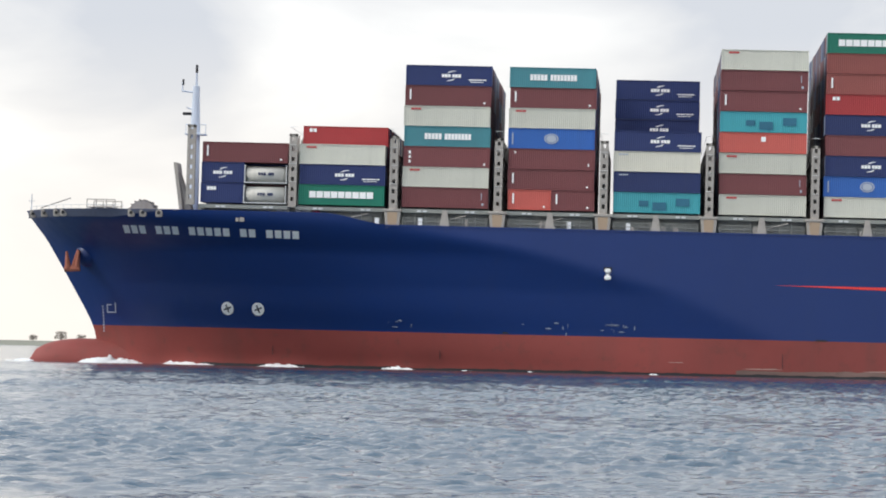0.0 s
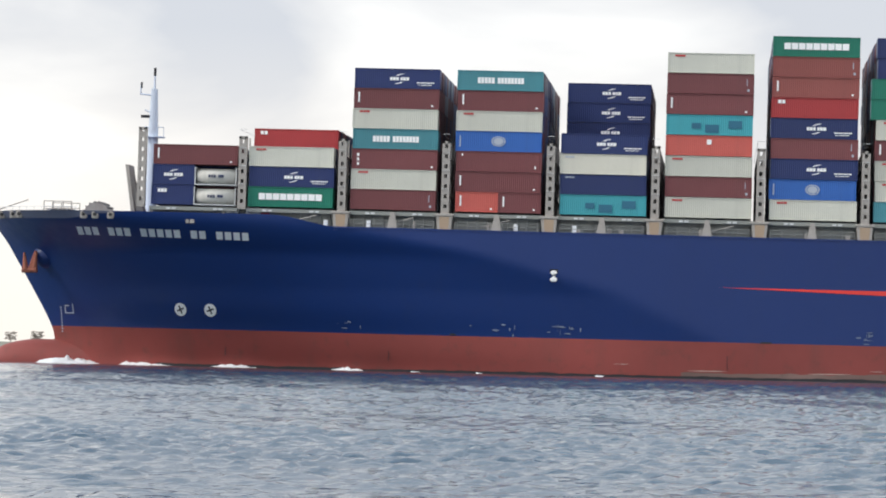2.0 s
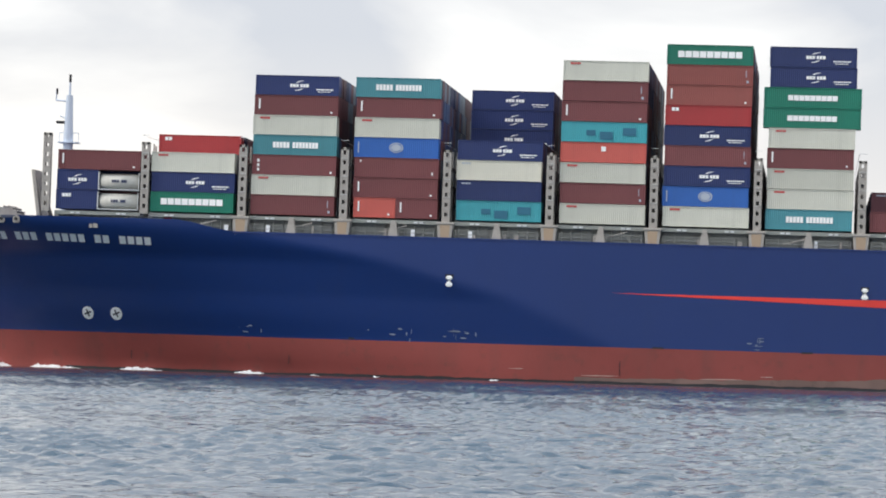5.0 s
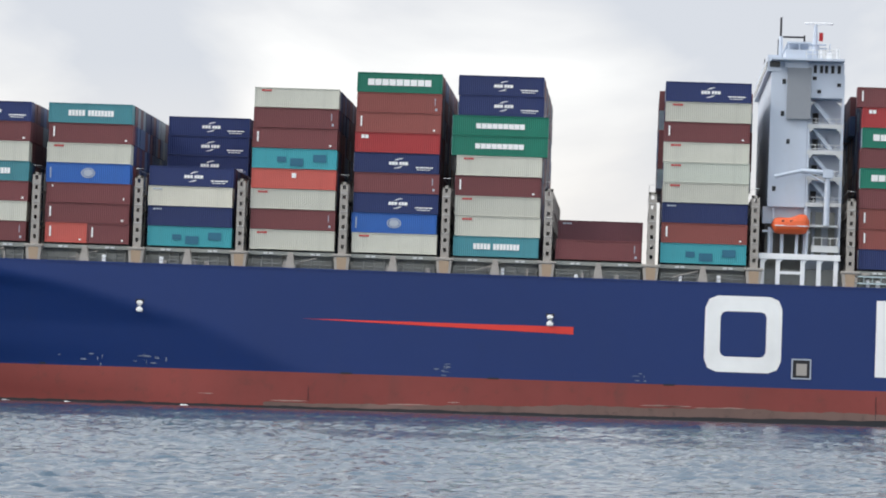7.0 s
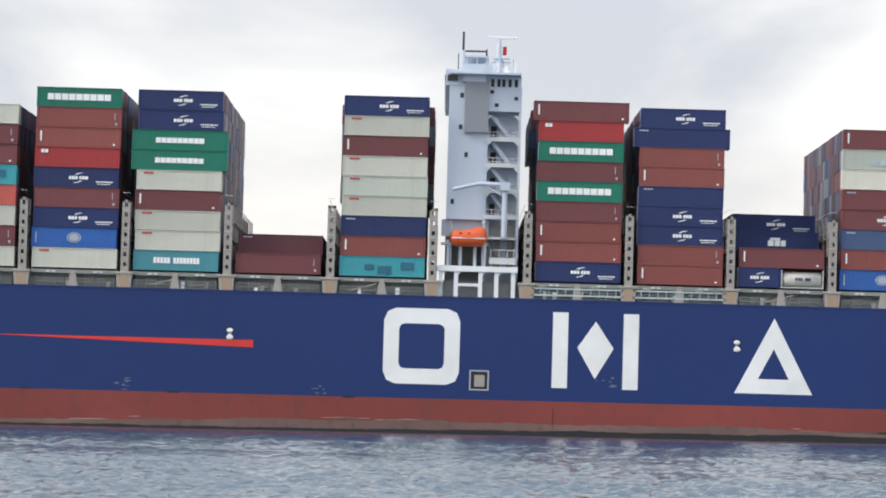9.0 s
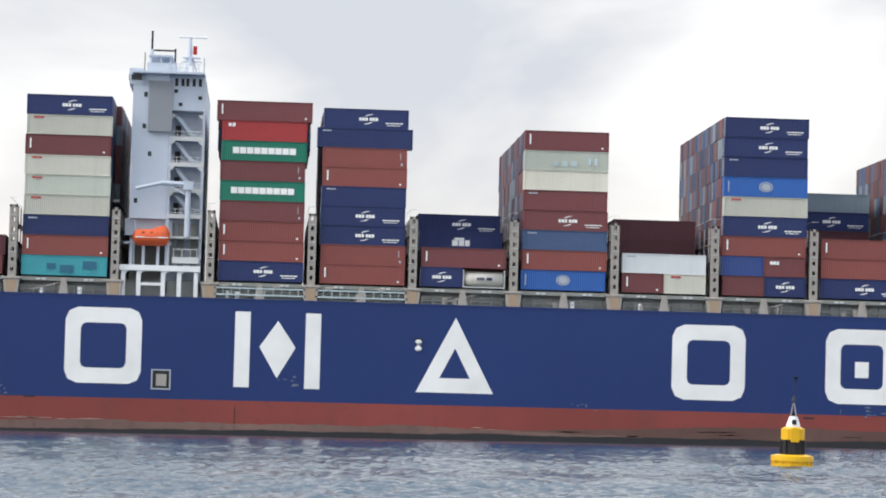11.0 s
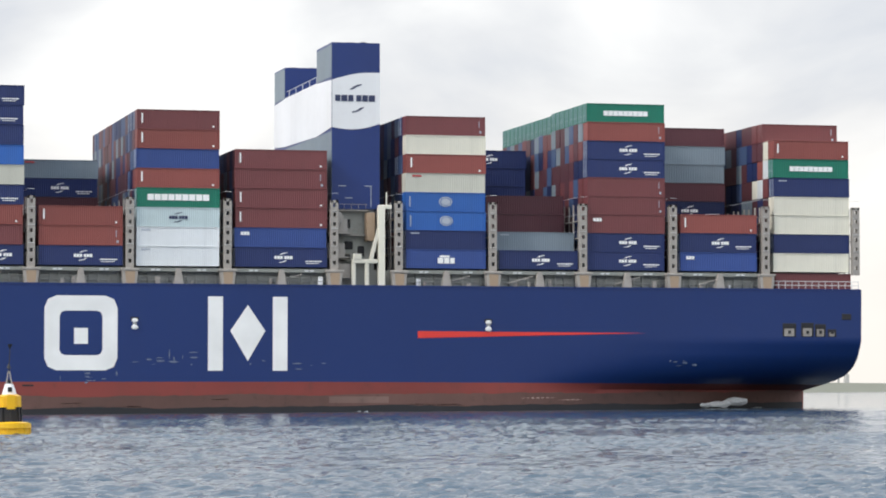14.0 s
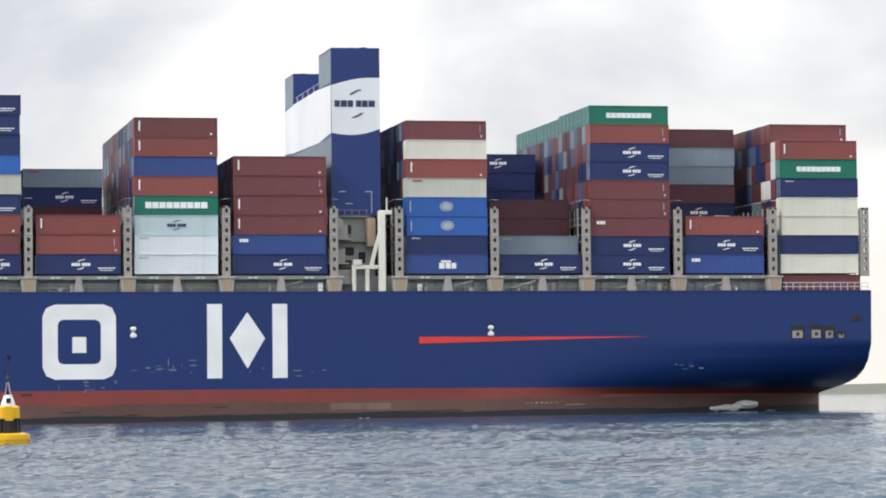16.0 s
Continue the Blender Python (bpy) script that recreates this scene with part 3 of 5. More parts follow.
# ---- bow fittings ----
bm = bmesh.new()
last = None
for i in range(50):
    x = -167.9 + 23.4 * i / 49
    zt = z_top(x) - 0.02
    zb = zt - 1.1 * (1 - 0.7 * ease(-152, -145, x))
    pair = [bm.verts.new((x, side_y(x, min(z, 21.2)) - 0.25, z)) for z in (zb, zt)]
    if last:
        bm.faces.new((last[0], pair[0], pair[1], last[1]))
    last = pair
part("bulwark_strip", bm, M["bulwark"], ship, "dull grey-blue bulwark strip round the forecastle")


def bow_fittings():
    for x, kind in ((-166.6, 1), (-163.9, 0), (-161.3, 1), (-160.0, 0), (-148.6, 1), (-146.8, 0), (-144.4, 1)):
        z = z_top(x)
        y = side_y(x, 21.2)
        bm = bmesh.new()
        box(bm, x - 0.5, x + 0.5, y - 0.12, y + 0.25, z - 1.15, z + 0.02)
        lead = part("fairlead", bevelled(bm, 0.12, 2), M["grey"], ship, "grey steel mooring fairlead")
        bm = bmesh.new()
        bmesh.ops.create_cone(bm, cap_ends=True, segments=14, radius1=0.26, radius2=0.26, depth=0.1, matrix=pose(x, y - 0.14, z - 0.55, 90))
        part("opening", bm, M["dark"], lead)
    bm = bmesh.new()                                        # railing forward
    for x in np.linspace(-167.4, -150, 13):
        y, z = side_y(x, 21.2) + 0.6, z_top(x)
        rod(bm, (x, y, z - 0.3), (x, y, z + 0.6), 0.05, 5)
    for x in np.linspace(-167.4, -150, 13)[:-1]:
        q = [(xx, side_y(xx, 21.2) + 0.6, z_top(xx) + 0.6) for xx in (x, x + 17.4 / 12)]
        rod(bm, q[0], q[1], 0.04, 5)
    part("bow_rail", bm, M["rail"], ship)
    bm = bmesh.new()                                        # jackstaff
    rod(bm, (-167.6, 27, 21.2), (-167.6, 27, 24.0), 0.09)
    rod(bm, (-168.1, 27, 23.0), (-167.1, 27, 23.0), 0.05)
    part("jackstaff", bm, M["rail"], ship)
    bm = bmesh.new()                                        # platform with rails
    for x in (-157.6, -156.2, -154.7, -153.4):
        rod(bm, (x, 18, 21.0), (x, 18, 23.1), 0.08, 6)
        rod(bm, (x, 24, 21.0), (x, 24, 23.1), 0.08, 6)
    for z in (22.3, 23.1):
        rod(bm, (-157.6, 18, z), (-153.4, 18, z), 0.07, 6)
        rod(bm, (-157.6, 24, z), (-153.4, 24, z), 0.07, 6)
    box(bm, -157.6, -153.4, 18, 24, 21.9, 22.0)
    part("lookout_platform", bm, M["grey"], ship, "railed grey lookout platform on forecastle")
    bm = bmesh.new()
    rod(bm, (-164.5, 18, 21.6), (-160.0, 18, 23.2), 0.08)
    part("inclined_ladder", bm, M["grey"], ship)
    bm = bmesh.new()                                        # windlass drum
    bmesh.ops.create_cone(bm, cap_ends=True, segments=24, radius1=1.9, radius2=1.9, depth=5, matrix=pose(-148.4, 14, 20.9, 90))
    for k in range(10):
        a = math.pi * k / 9
        rod(bm, (-148.4 + 2.0 * math.cos(a), 11.4, 20.9 + 2.0 * math.sin(a)), (-148.4 + 2.0 * math.cos(a), 16.6, 20.9 + 2.0 * math.sin(a)), 0.12, 6)
    part("windlass", bm, M["grey"], ship, "grey anchor windlass drum")
    # foremast
    mast = part("foremast", mast_mesh(), M["housewhite"], ship, "white foremast with yards and lamps")
    mast.matrix_basis = pose(-0.1, 0, -1.5)
    bm = bmesh.new()
    box(bm, -144.9, -143.6, 26.6, 27.4, 38.0, 38.4)
    rod(bm, (-145.0, 27, 42.5), (-145.0, 27, 43.4), 0.16)
    rod(bm, (-143.0, 27, 44.4), (-143.0, 27, 45.6), 0.2)
    pieces("mast_lamp", bm, M["dark"], mast)
    # breakwater: sloping plate on brackets
    bm = bmesh.new()
    prism(bm, ((-142.7, 28.0), (-142.2, 28.0), (-141.2, 21.3), (-141.7, 21.3)), 1, 3.2, 7.5)
    part("breakwater", bm, M["grey"], ship, "inclined grey breakwater plate")
    bm = bmesh.new()
    for y in (4, 6.5):
        prism(bm, ((-142.1, 27.0), (-141.1, 21.3), (-140.0, 21.3)), 1, y, y + 0.2)
    pieces("breakwater_bracket", bm, M["grey"], ship)
    # anchor in its pocket
    bm = bmesh.new()
    y = side_y(-158.0, 14.5)
    bmesh.ops.create_uvsphere(bm, u_segments=20, v_segments=12, radius=1.9, matrix=pose(-157.8, y + 0.7, 15.0))
    for f in bm.faces:
        f.smooth = True
    part("anchor_bolster", bm, M["hull"], ship, "rounded navy anchor bolster")
    bm = bmesh.new()
    yb = y - 1.4
    rod(bm, (-159.0, yb + 0.4, 15.6), (-159.8, yb - 0.2, 12.7), 0.26, 8)
    rod(bm, (-160.9, yb, 12.7), (-158.6, yb - 0.2, 12.8), 0.42, 8)
    for dx in (-1.1, 1.0):
        bmesh.ops.create_cone(bm, cap_ends=True, segments=8, radius1=0.5, radius2=0.16, depth=2.5, matrix=pose(-159.7 + 0.75 * dx, yb - 0.1, 14.1, 0, 6 * dx))
    part("anchor", bm, M["rustiron"], ship, "rust-brown stockless anchor")


def mast_mesh():
    bm = bmesh.new()
    taper(bm, 22.2, 36.5, 0.85, 0.75, -143.0, 27, 14)
    taper(bm, 36.5, 42.4, 0.72, 0.5, -143.0, 27, 14)
    taper(bm, 42.4, 45.3, 0.2, 0.12, -143.0, 27, 8)
    rod(bm, (-145.1, 27, 41.6), (-142.6, 27, 41.4), 0.13)
    rod(bm, (-145.1, 27, 41.5), (-145.1, 27, 43.0), 0.11)
    rod(bm, (-144.4, 27, 36.6), (-141.4, 27, 36.6), 0.06)
    rod(bm, (-144.4, 27, 39.2), (-143.0, 27, 38.6), 0.1)
    for x in (-144.4, -141.4):
        rod(bm, (x, 27, 35.0), (x, 27, 36.6), 0.05, 5)
    box(bm, -144.4, -141.3, 25.8, 28.2, 35.0, 35.15)
    return bm


bow_fittings()

# deck clutter before the first bay
for x, s, mk in ((-127.6, 0.9, "white"), (-124.9, 1.1, "white"), (-122.8, 0.7, "red")):
    bm = bmesh.new()
    box(bm, x, x + s * 2.0, 2.2, 4.0, 21.1, 21.1 + s)
    part("deck_locker", bevelled(bm, 0.1), M["box_" + mk], ship)


# ---- bays ----
# first x of each bay on the ship, with its stack from the bottom up; @n is the row from the ship's side, | parts two short boxes
BAYS = [
    (-138.3, "navy:m|tank navy:c|tank maroon:v"),
    (-124.4, "green:E navy:C beige:h red:r@3"),
    (-109.6, "maroon:p beige:h maroon:q teal:S beige:h maroon:v navy:C"),
    (-94.75, "coral:v|maroon:v maroon:v maroon:d bblue:O beige:h maroon:v teal:S"),
    (-79.85, "aqua:a navy:s cream:s navy:C navy:C@8 navy:C@8 navy:C@8"),
    (-65.0, "beige:h maroon:p beige:h coral:k aqua:a maroon:v maroon:p beige:h"),
    (-50.25, "beige:h bblue:O navy:C maroon:p navy:C red:r rust:v rust:p green:E"),
    (-35.6, "teal:S beige:h beige:h maroon:v beige:h green:e+ green:e+ navy:C navy:C"),
    (-20.9, "maroon:p dmaroon:s@2"),
    (-6.0, "aqua:a rust:v navy:s beige:h gbeige:h beige:h maroon:v beige:h navy:C"),
    (22.0, "navy:C rust:v rust:v maroon:p green:E maroon:p green:E red:r maroon:v+"),
    (36.6, "rust:v rust:p navy:C navy:C navy:s rust:v rust:p navy:s+ navy:C"),
    (51.2, "navy:c|tank maroon:v navy:A@4 navy:C@6"),
    (65.8, "bblue:O rust:v slate:s maroon:C maroon:s cream:n gbeige:t maroon:v"),
    (80.4, "maroon:v|beige:h white:s dmaroon:v@6 dmaroon:n@6"),
    (94.9, "maroon:n|navy:c blue:n|maroon:m rust:v navy:C beige:h bblue:O navy:s navy:C navy:C"),
    (109.3, "navy:C rust:p rust:v dmaroon:n@12 navy:C@12 grey:h@12"),
    (123.6, "white:s white:s pale:D green:E rust:v blue:n rust:v maroon:v"),
    (138.1, "navy:C blue:m maroon:v maroon:v maroon:p maroon:v"),
    (163.8, "blue:A navy:s bblue:o bblue:o beige:h rust:v cream:n maroon:p"),
    (178.2, "navy:C grey:s@2 dmaroon:n@4 dmaroon:n@4 navy:n@13 navy:n@13 navy:c@13"),
    (191.9, "navy:C navy:C maroon:m maroon:p maroon:p navy:C navy:C rust:p green:e"),
    (206.6, "blue:m navy:C rust:v dnavy:C@7 dmaroon:n@7 grey:n@7 grey:n@7 dmaroon:n@7"),
    (221.6, "cream:n navy:n cream:n cream:n navy:s green:e rust:v maroon:p@3"),
]
FLOOR, TIER, ROW, SIDE = 22.34, 2.888, 2.5, 1.0
LONG = {18: 13.72}
TIERS = {5: 2.925, 11: 2.81, 12: 2.81, 14: 2.84, 17: 2.86, 19: 2.84, 21: 2.797}      # bays with some lower boxes


def corrugated(length, height=2.85):
    """A steel box: corner posts, rails and trapezoid-corrugated sides."""
    bm = bmesh.new()
    w, e = 2.44, 0.14
    box(bm, 0.02, length - 0.02, 0.10, w - 0.10, 0.05, height - 0.04)
    for x in (0, length - e):
        for y in (0, w - e):
            box(bm, x, x + e, y, y + e, 0, height)
    for z in (0, height - 0.13):
        for y in (0, w - 0.1):
            box(bm, e, length - e, y + 0.005, y + 0.095, z + 0.01, z + 0.12)
        for x in (0, length - 0.1):
            box(bm, x + 0.005, x + 0.095, e, w - e, z + 0.01, z + 0.12)
    n = int((length - 0.4) / 0.28)
    p = (length - 2 * e) / n
    for y, s in ((0.06, 1), (w - 0.06, -1)):
        last = None
        for k in range(n):
            for u, d in ((0.0, 0.0), (0.25, 0.0), (0.5, 0.038), (0.75, 0.038)):
                x = e + (k + u) * p
                a, b = (bm.verts.new((x, y + s * d, z)) for z in (0.12, height - 0.12))
                if last:
                    bm.faces.new((last[0], a, b, last[1]))
                last = (a, b)
    for z in (0.0, height - 0.1):                            # castings
        for x in (-0.004, length - 0.166):
            box(bm, x, x + 0.17, -0.004, 0.166, z, z + 0.1)
    return mesh_of("container_body", bm, M["box_maroon"])


def doors_mesh(height=2.85):
    out = []
    for y0, y1 in ((0.15, 1.21), (1.23, 2.29)):
        bm = bmesh.new()
        box(bm, -0.02, 0.03, y0, y1, 0.13, height - 0.13)
        leaf = mesh_of("door_leaf", bm, M["box_maroon"])
        bm = bmesh.new()
        y = y0 + (y1 - y0) * 0.5
        for q in (-0.24, 0.2):
            box(bm, -0.07, -0.02, y + q, y + q + 0.05, 0.08, height - 0.08)
        box(bm, -0.09, -0.02, y - 0.3, y + 0.3, 0.95, 1.05)
        out.append((leaf, mesh_of("lock_rod", bm, M["mark_grey"])))
    return out


def flat(bm, x0, x1, z0, z1, y=-0.012):
    bm.faces.new([bm.verts.new(p) for p in ((x0, y, z0), (x1, y, z0), (x1, y, z1), (x0, y, z1))])


def bars(bm, x, z, widths, h, gap):
    for w in widths:
        if w > 0:
            flat(bm, x, x + w, z, z + h)
        x += abs(w) + gap


def swoosh(bm, x, z, s, flip):
    top = [(0, 0), (0.35, 0.22), (0.8, 0.34), (1.25, 0.36), (1.2, 0.28), (0.75, 0.2), (0.4, 0.06)]
    k = -1 if flip else 1
    pts = [(x + k * px * s, z + k * pz * s) for px, pz in top]
    bm.faces.new([bm.verts.new((px, -0.012, pz)) for px, pz in pts])


def marking(kind, length):
    """The painted markings of a box, as plain bars and shapes."""
    bm, mat = bmesh.new(), M["mark"]
    L, mid = length, length / 2
    if kind in "CcD":
        x = mid - 1.35 + (0.3 if kind == "C" else 0)
        bars(bm, x, 1.16, [0.34, 0.42, 0.36, -0.12, 0.34, 0.36, 0.42], 0.46, 0.06)
        swoosh(bm, x + 0.75, 1.78, 1.0, False)
        swoosh(bm, x + 1.95, 1.0, 1.0, True)
        if kind == "C":
            bars(bm, L - 3.3, 0.78, [0.5, 0.7, 0.6, 0.5], 0.16, 0.06)
            bars(bm, L - 3.1, 0.5, [0.4, 0.9, 0.5], 0.1, 0.06)
        if kind == "D":
            mat = M["mark_navy"]
    elif kind == "E":
        bars(bm, mid - 4.55, 1.0, [0.92] * 9, 0.92, 0.1)
    elif kind == "e":
        bars(bm, mid - 3.5, 1.0, [0.72] * 9, 0.75, 0.06)
    elif kind == "S":
        bars(bm, mid - 3.2, 1.0, [0.42] * 5 + [-0.3] + [0.4] * 8, 0.85, 0.075)
    elif kind in "Oo":
        for r0, r1 in ((1.02, 0.84), (0.72, 0.0)):
            n = 18
            o = [(mid + r0 * math.cos(a), 1.45 + 0.72 * r0 * math.sin(a)) for a in (2 * math.pi * k / n for k in range(n))]
            i = [(mid + r1 * math.cos(a), 1.45 + 0.72 * r1 * math.sin(a)) for a in (2 * math.pi * k / n for k in range(n))]
            for k in range(n):
                q = [o[k], o[(k + 1) % n]] + ([i[(k + 1) % n], i[k]] if r1 else [(mid, 1.45)])
                bm.faces.new([bm.verts.new((a, -0.012, b)) for a, b in q])
        flat(bm, 0.55, 0.72, 0.6, 2.2)
        mat = M["mark_grey"]
    elif kind == "h":
        bars(bm, 1.0, 2.28, [0.5, 0.35, 0.5], 0.26, 0.04)
        mat = M["mark_red"]
    elif kind == "r":
        bars(bm, 0.9, 2.0, [0.45, 0.45], 0.5, 0.1)
    elif kind == "v":
        flat(bm, 0.62, 0.86, 0.85, 2.3)
        flat(bm, L - 1.1, L - 0.8, 0.35, 0.6)
    elif kind == "p":
        flat(bm, L - 0.9, L - 0.6, 0.4, 0.75)
        flat(bm, L - 1.0, L - 0.9, 1.2, 2.2)
        mat = M["mark_grey"]
    elif kind == "q":
        for z in (0.5, 1.15, 1.8):
            flat(bm, 0.7, 1.02, z, z + 0.42)
        flat(bm, L - 0.9, L - 0.6, 0.3, 0.6)
    elif kind == "d":
        flat(bm, 0.8, 1.0, 2.2, 2.5)
        flat(bm, L - 1.0, L - 0.8, 0.5, 0.9)
    elif kind == "s":
        bars(bm, 0.7, 2.3, [0.5, 0.4, 0.3], 0.2, 0.05)
        mat = M["mark_grey"]
    elif kind == "m":
        bars(bm, 0.9, 1.75, [0.4, 0.45, 0.35], 0.5, 0.05)
    elif kind == "k":
        flat(bm, mid - 0.3, mid + 0.35, 1.6, 2.3)
    elif kind == "A":
        bars(bm, mid - 1.3, 0.75, [0.85, 0.8, 0.7], 0.85, 0.12)
        flat(bm, mid - 1.0, mid + 0.5, 1.65, 1.95)
    elif kind == "a":
        flat(bm, mid - 2.5, mid - 1.2, 0.9, 1.7)
        flat(bm, mid - 0.6, mid + 1.3, 0.35, 1.5)
        flat(bm, L - 3.4, L - 1.5, 1.0, 2.1)
        mat = M["slate_patch"]
    elif kind == "t":
        bars(bm, mid - 2.0, 0.6, [0.8, -0.3, 0.8, -0.3, 0.9], 0.8, 0.1)
        bars(bm, L - 3.0, 0.9, [0.5, -0.2, 0.5], 1.0, 0.1)
        mat = M["box_pale"]
    else:
        bm.free()
        return None
    return islands("marking", bm, mat), mat


M["slate_patch"] = paint("dull_teal_patch", lin(44, 104, 128), 0.6, wear=0.3)
MESH, MARK = {}, {}
WORDS = {"maroon": "maroon", "dmaroon": "dark maroon", "rust": "rust-red", "coral": "coral red", "red": "bright red", "beige": "off-white", "gbeige": "pale green-grey",
         "cream": "cream white", "white": "white", "pale": "pale blue-grey", "navy": "navy blue", "dnavy": "dark navy", "blue": "mid-blue", "bblue": "bright blue",
         "slate": "slate blue", "teal": "teal", "aqua": "aqua blue", "green": "green", "grey": "blue-grey"}
MARKWORDS = {"C": "with white swoosh and bars", "c": "with white swoosh and bars", "D": "with dark swoosh and bars", "E": "with broad white lettering bars",
             "e": "with white lettering bars", "S": "with two rows of white bars", "O": "with pale oval emblem", "o": "with pale oval emblem", "h": "with small red mark",
             "r": "with small white mark", "a": "with repainted darker patches", "A": "with three white blocks", "t": "with pale faded patches"}


def container(length, colour, kind, m):
    key = round(length, 2)
    if key not in MESH:
        MESH[key] = corrugated(length)
    if "door" not in MESH:
        MESH["door"] = doors_mesh()
    size = "short" if length < 7 else "long"
    ob = shared("shipping_container", MESH[key], M["box_" + colour], None)
    tagged(ob, f"{WORDS[colour]} corrugated {size} steel shipping container {MARKWORDS.get(kind, 'with worn paint')}", "container", "containers stacked on the ship")
    for leaf, bar in MESH["door"]:
        d = shared("door_leaf", leaf, M["box_" + colour], ob)
        if colour in ("green", "navy", "blue"):
            shared("lock_rod", bar, M["mark_grey"], d)
    if (kind, key) not in MARK:
        MARK[kind, key] = marking(kind, length)
    if MARK[kind, key]:
        for me in MARK[kind, key][0]:
            shared("marking", me, MARK[kind, key][1], ob)
    ob.matrix_basis = m
    RIDERS.append((ob, m))
    return ob


def tank_container(m):
    L, h, w = 6.06, 2.55, 2.44
    if "tank" not in MESH:
        bm = bmesh.new()
        bmesh.ops.create_cone(bm, cap_ends=True, segments=28, radius1=1.13, radius2=1.13, depth=L - 0.5, matrix=pose(L / 2, w / 2, h / 2, 0, 90, 0))
        bevelled(bm, 0.12, 2)
        for f in bm.faces:
            f.smooth = True
        MESH["tank"] = mesh_of("tank_barrel", bm, M["white"])
        bm = bmesh.new()
        for x in (0, L - 0.14):
            for y in (0, w - 0.14):
                box(bm, x, x + 0.14, y, y + 0.14, 0, h)
            for z in (0, h - 0.12):
                box(bm, x, x + 0.14, 0.14, w - 0.14, z, z + 0.12)
        for y in (0, w - 0.1):
            box(bm, 0.14, L - 0.14, y, y + 0.1, 0, 0.14)
        MESH["tankframe"] = mesh_of("tank_frame", bm, M["grey"])
        bm = bmesh.new()
        bars(bm, 2.0, 1.1, [0.3, 0.3, 0.3, -0.2, 0.8], 0.4, 0.08)
        MESH["tankmark"] = islands("tank_marking", bm, M["mark_navy"])
    ob = shared("tank_container", MESH["tank"], M["tankpaint"], None)
    tagged(ob, "white cylindrical tank in a steel frame", "tank container", "tank containers on the ship")
    shared("frame", MESH["tankframe"], M["rail"], ob)
    for me in MESH["tankmark"]:
        shared("marking", me, M["mark_navy"], ob)
    RIDERS.append((ob, m))
    ob.matrix_basis = m


def fill_bay(k, spec):
    x, stack = spec
    rnd = random.Random(100 + k)
    length = LONG.get(k, 12.19)
    z = FLOOR
    for token in stack.split():
        row = 1
        if "@" in token:
            token, r = token.split("@")
            row = int(r)
        long45 = token.endswith("+")
        token = token.rstrip("+")
        dx = rnd.uniform(-0.1, 0.1)
        y = SIDE + (row - 1) * ROW
        if "|" in token:
            for i, half in enumerate(token.split("|")):
                m = pose(x + dx + i * 6.12, y, z)
                if half == "tank":
                    tank_container(m)
                else:
                    c, kind = half.split(":")
                    container(6.06, c, kind, m)
        else:
            c, kind = token.split(":")
            if long45:
                container(13.72, c, kind, pose(x + dx - 0.76, y - 0.03, z))
            else:
                container(length, c, kind, pose(x + dx, y + rnd.uniform(-0.04, 0.04), z))
        z += TIERS.get(k, TIER)


# rows and lowest tier of the boxes behind the outer row that can be told apart, bay by bay
SHOWN = {3: 2, 7: 3, 13: 4, 15: 6, 17: 5, 19: 3, 21: 4, 23: 4}
SHOWN_FROM = {3: 4, 7: 3, 13: 4, 15: 4, 17: 4, 19: 4, 21: 4, 23: 4}
LONGER = {9: 4, 10: 7}             # from this tier up the inner boxes are the longer kind
INNER = ["maroon", "dnavy", "dmaroon", "slate", "navy", "dmaroon", "grey", "maroon", "slate", "dnavy", "dmaroon"]


def inner_rows():
    """All boxes behind the outer row, as one joined stack of many colours."""
    verts, faces = [], []
    rnd = random.Random(77)
    for k, (x, stack) in enumerate(BAYS):
        length = LONG.get(k, 12.19)
        tiers = [int(t.split("@")[1]) if "@" in t else 1 for t in stack.split()]
        rows = {0: 15, 1: 18, 2: 19, 3: 19}.get(k, 20)
        for r in range(2, rows + 1):
            n = sum(1 for s in tiers if s <= r)
            for t in range(n):
                if t < len(tiers) and tiers[t] == r:
                    continue
                if k == 21 and t == 8:
                    container(length, "green", "n", pose(x, SIDE + (r - 1) * ROW, FLOOR + t * TIERS.get(k, TIER) - (0.3 if r > 8 else 0)))
                    continue
                y0, z0 = SIDE + (r - 1) * ROW, FLOOR + t * TIERS.get(k, TIER)
                dx = rnd.uniform(-0.05, 0.05)
                size = length
                if r > 6 and t >= LONGER.get(k, 99):
                    size, dx = 13.72, dx - 0.76
                if r <= SHOWN.get(k, 0) and t >= SHOWN_FROM.get(k, 99):
                    container(size, rnd.choice(INNER + ["cream", "white", "rust", "cream"] if k == 23 else INNER), "n", pose(x + dx, y0, z0))
                    continue
                b = len(verts)
                verts.extend((x + dx + i * size, y0 + j * 2.44, z0 + q * 2.85) for q in (0, 1) for i, j in ((0, 0), (1, 0), (1, 1), (0, 1)))
                faces.extend(tuple(b + i for i in f) for f in ((3, 2, 1, 0), (4, 5, 6, 7), (0, 1, 5, 4), (1, 2, 6, 5), (2, 3, 7, 6), (3, 0, 4, 7)))
    me = bpy.data.meshes.new("inner_containers")
    me.from_pydata(verts, [], faces)
    me.materials.append(M["mixed"])
    ob = tagged(new("inner_containers", me), "close rows of mixed colour containers behind the outer stacks", "containers", kind="stuff")
    RIDERS.append((ob, Matrix()))


for k, spec in enumerate(BAYS):
    fill_bay(k, spec)
inner_rows()


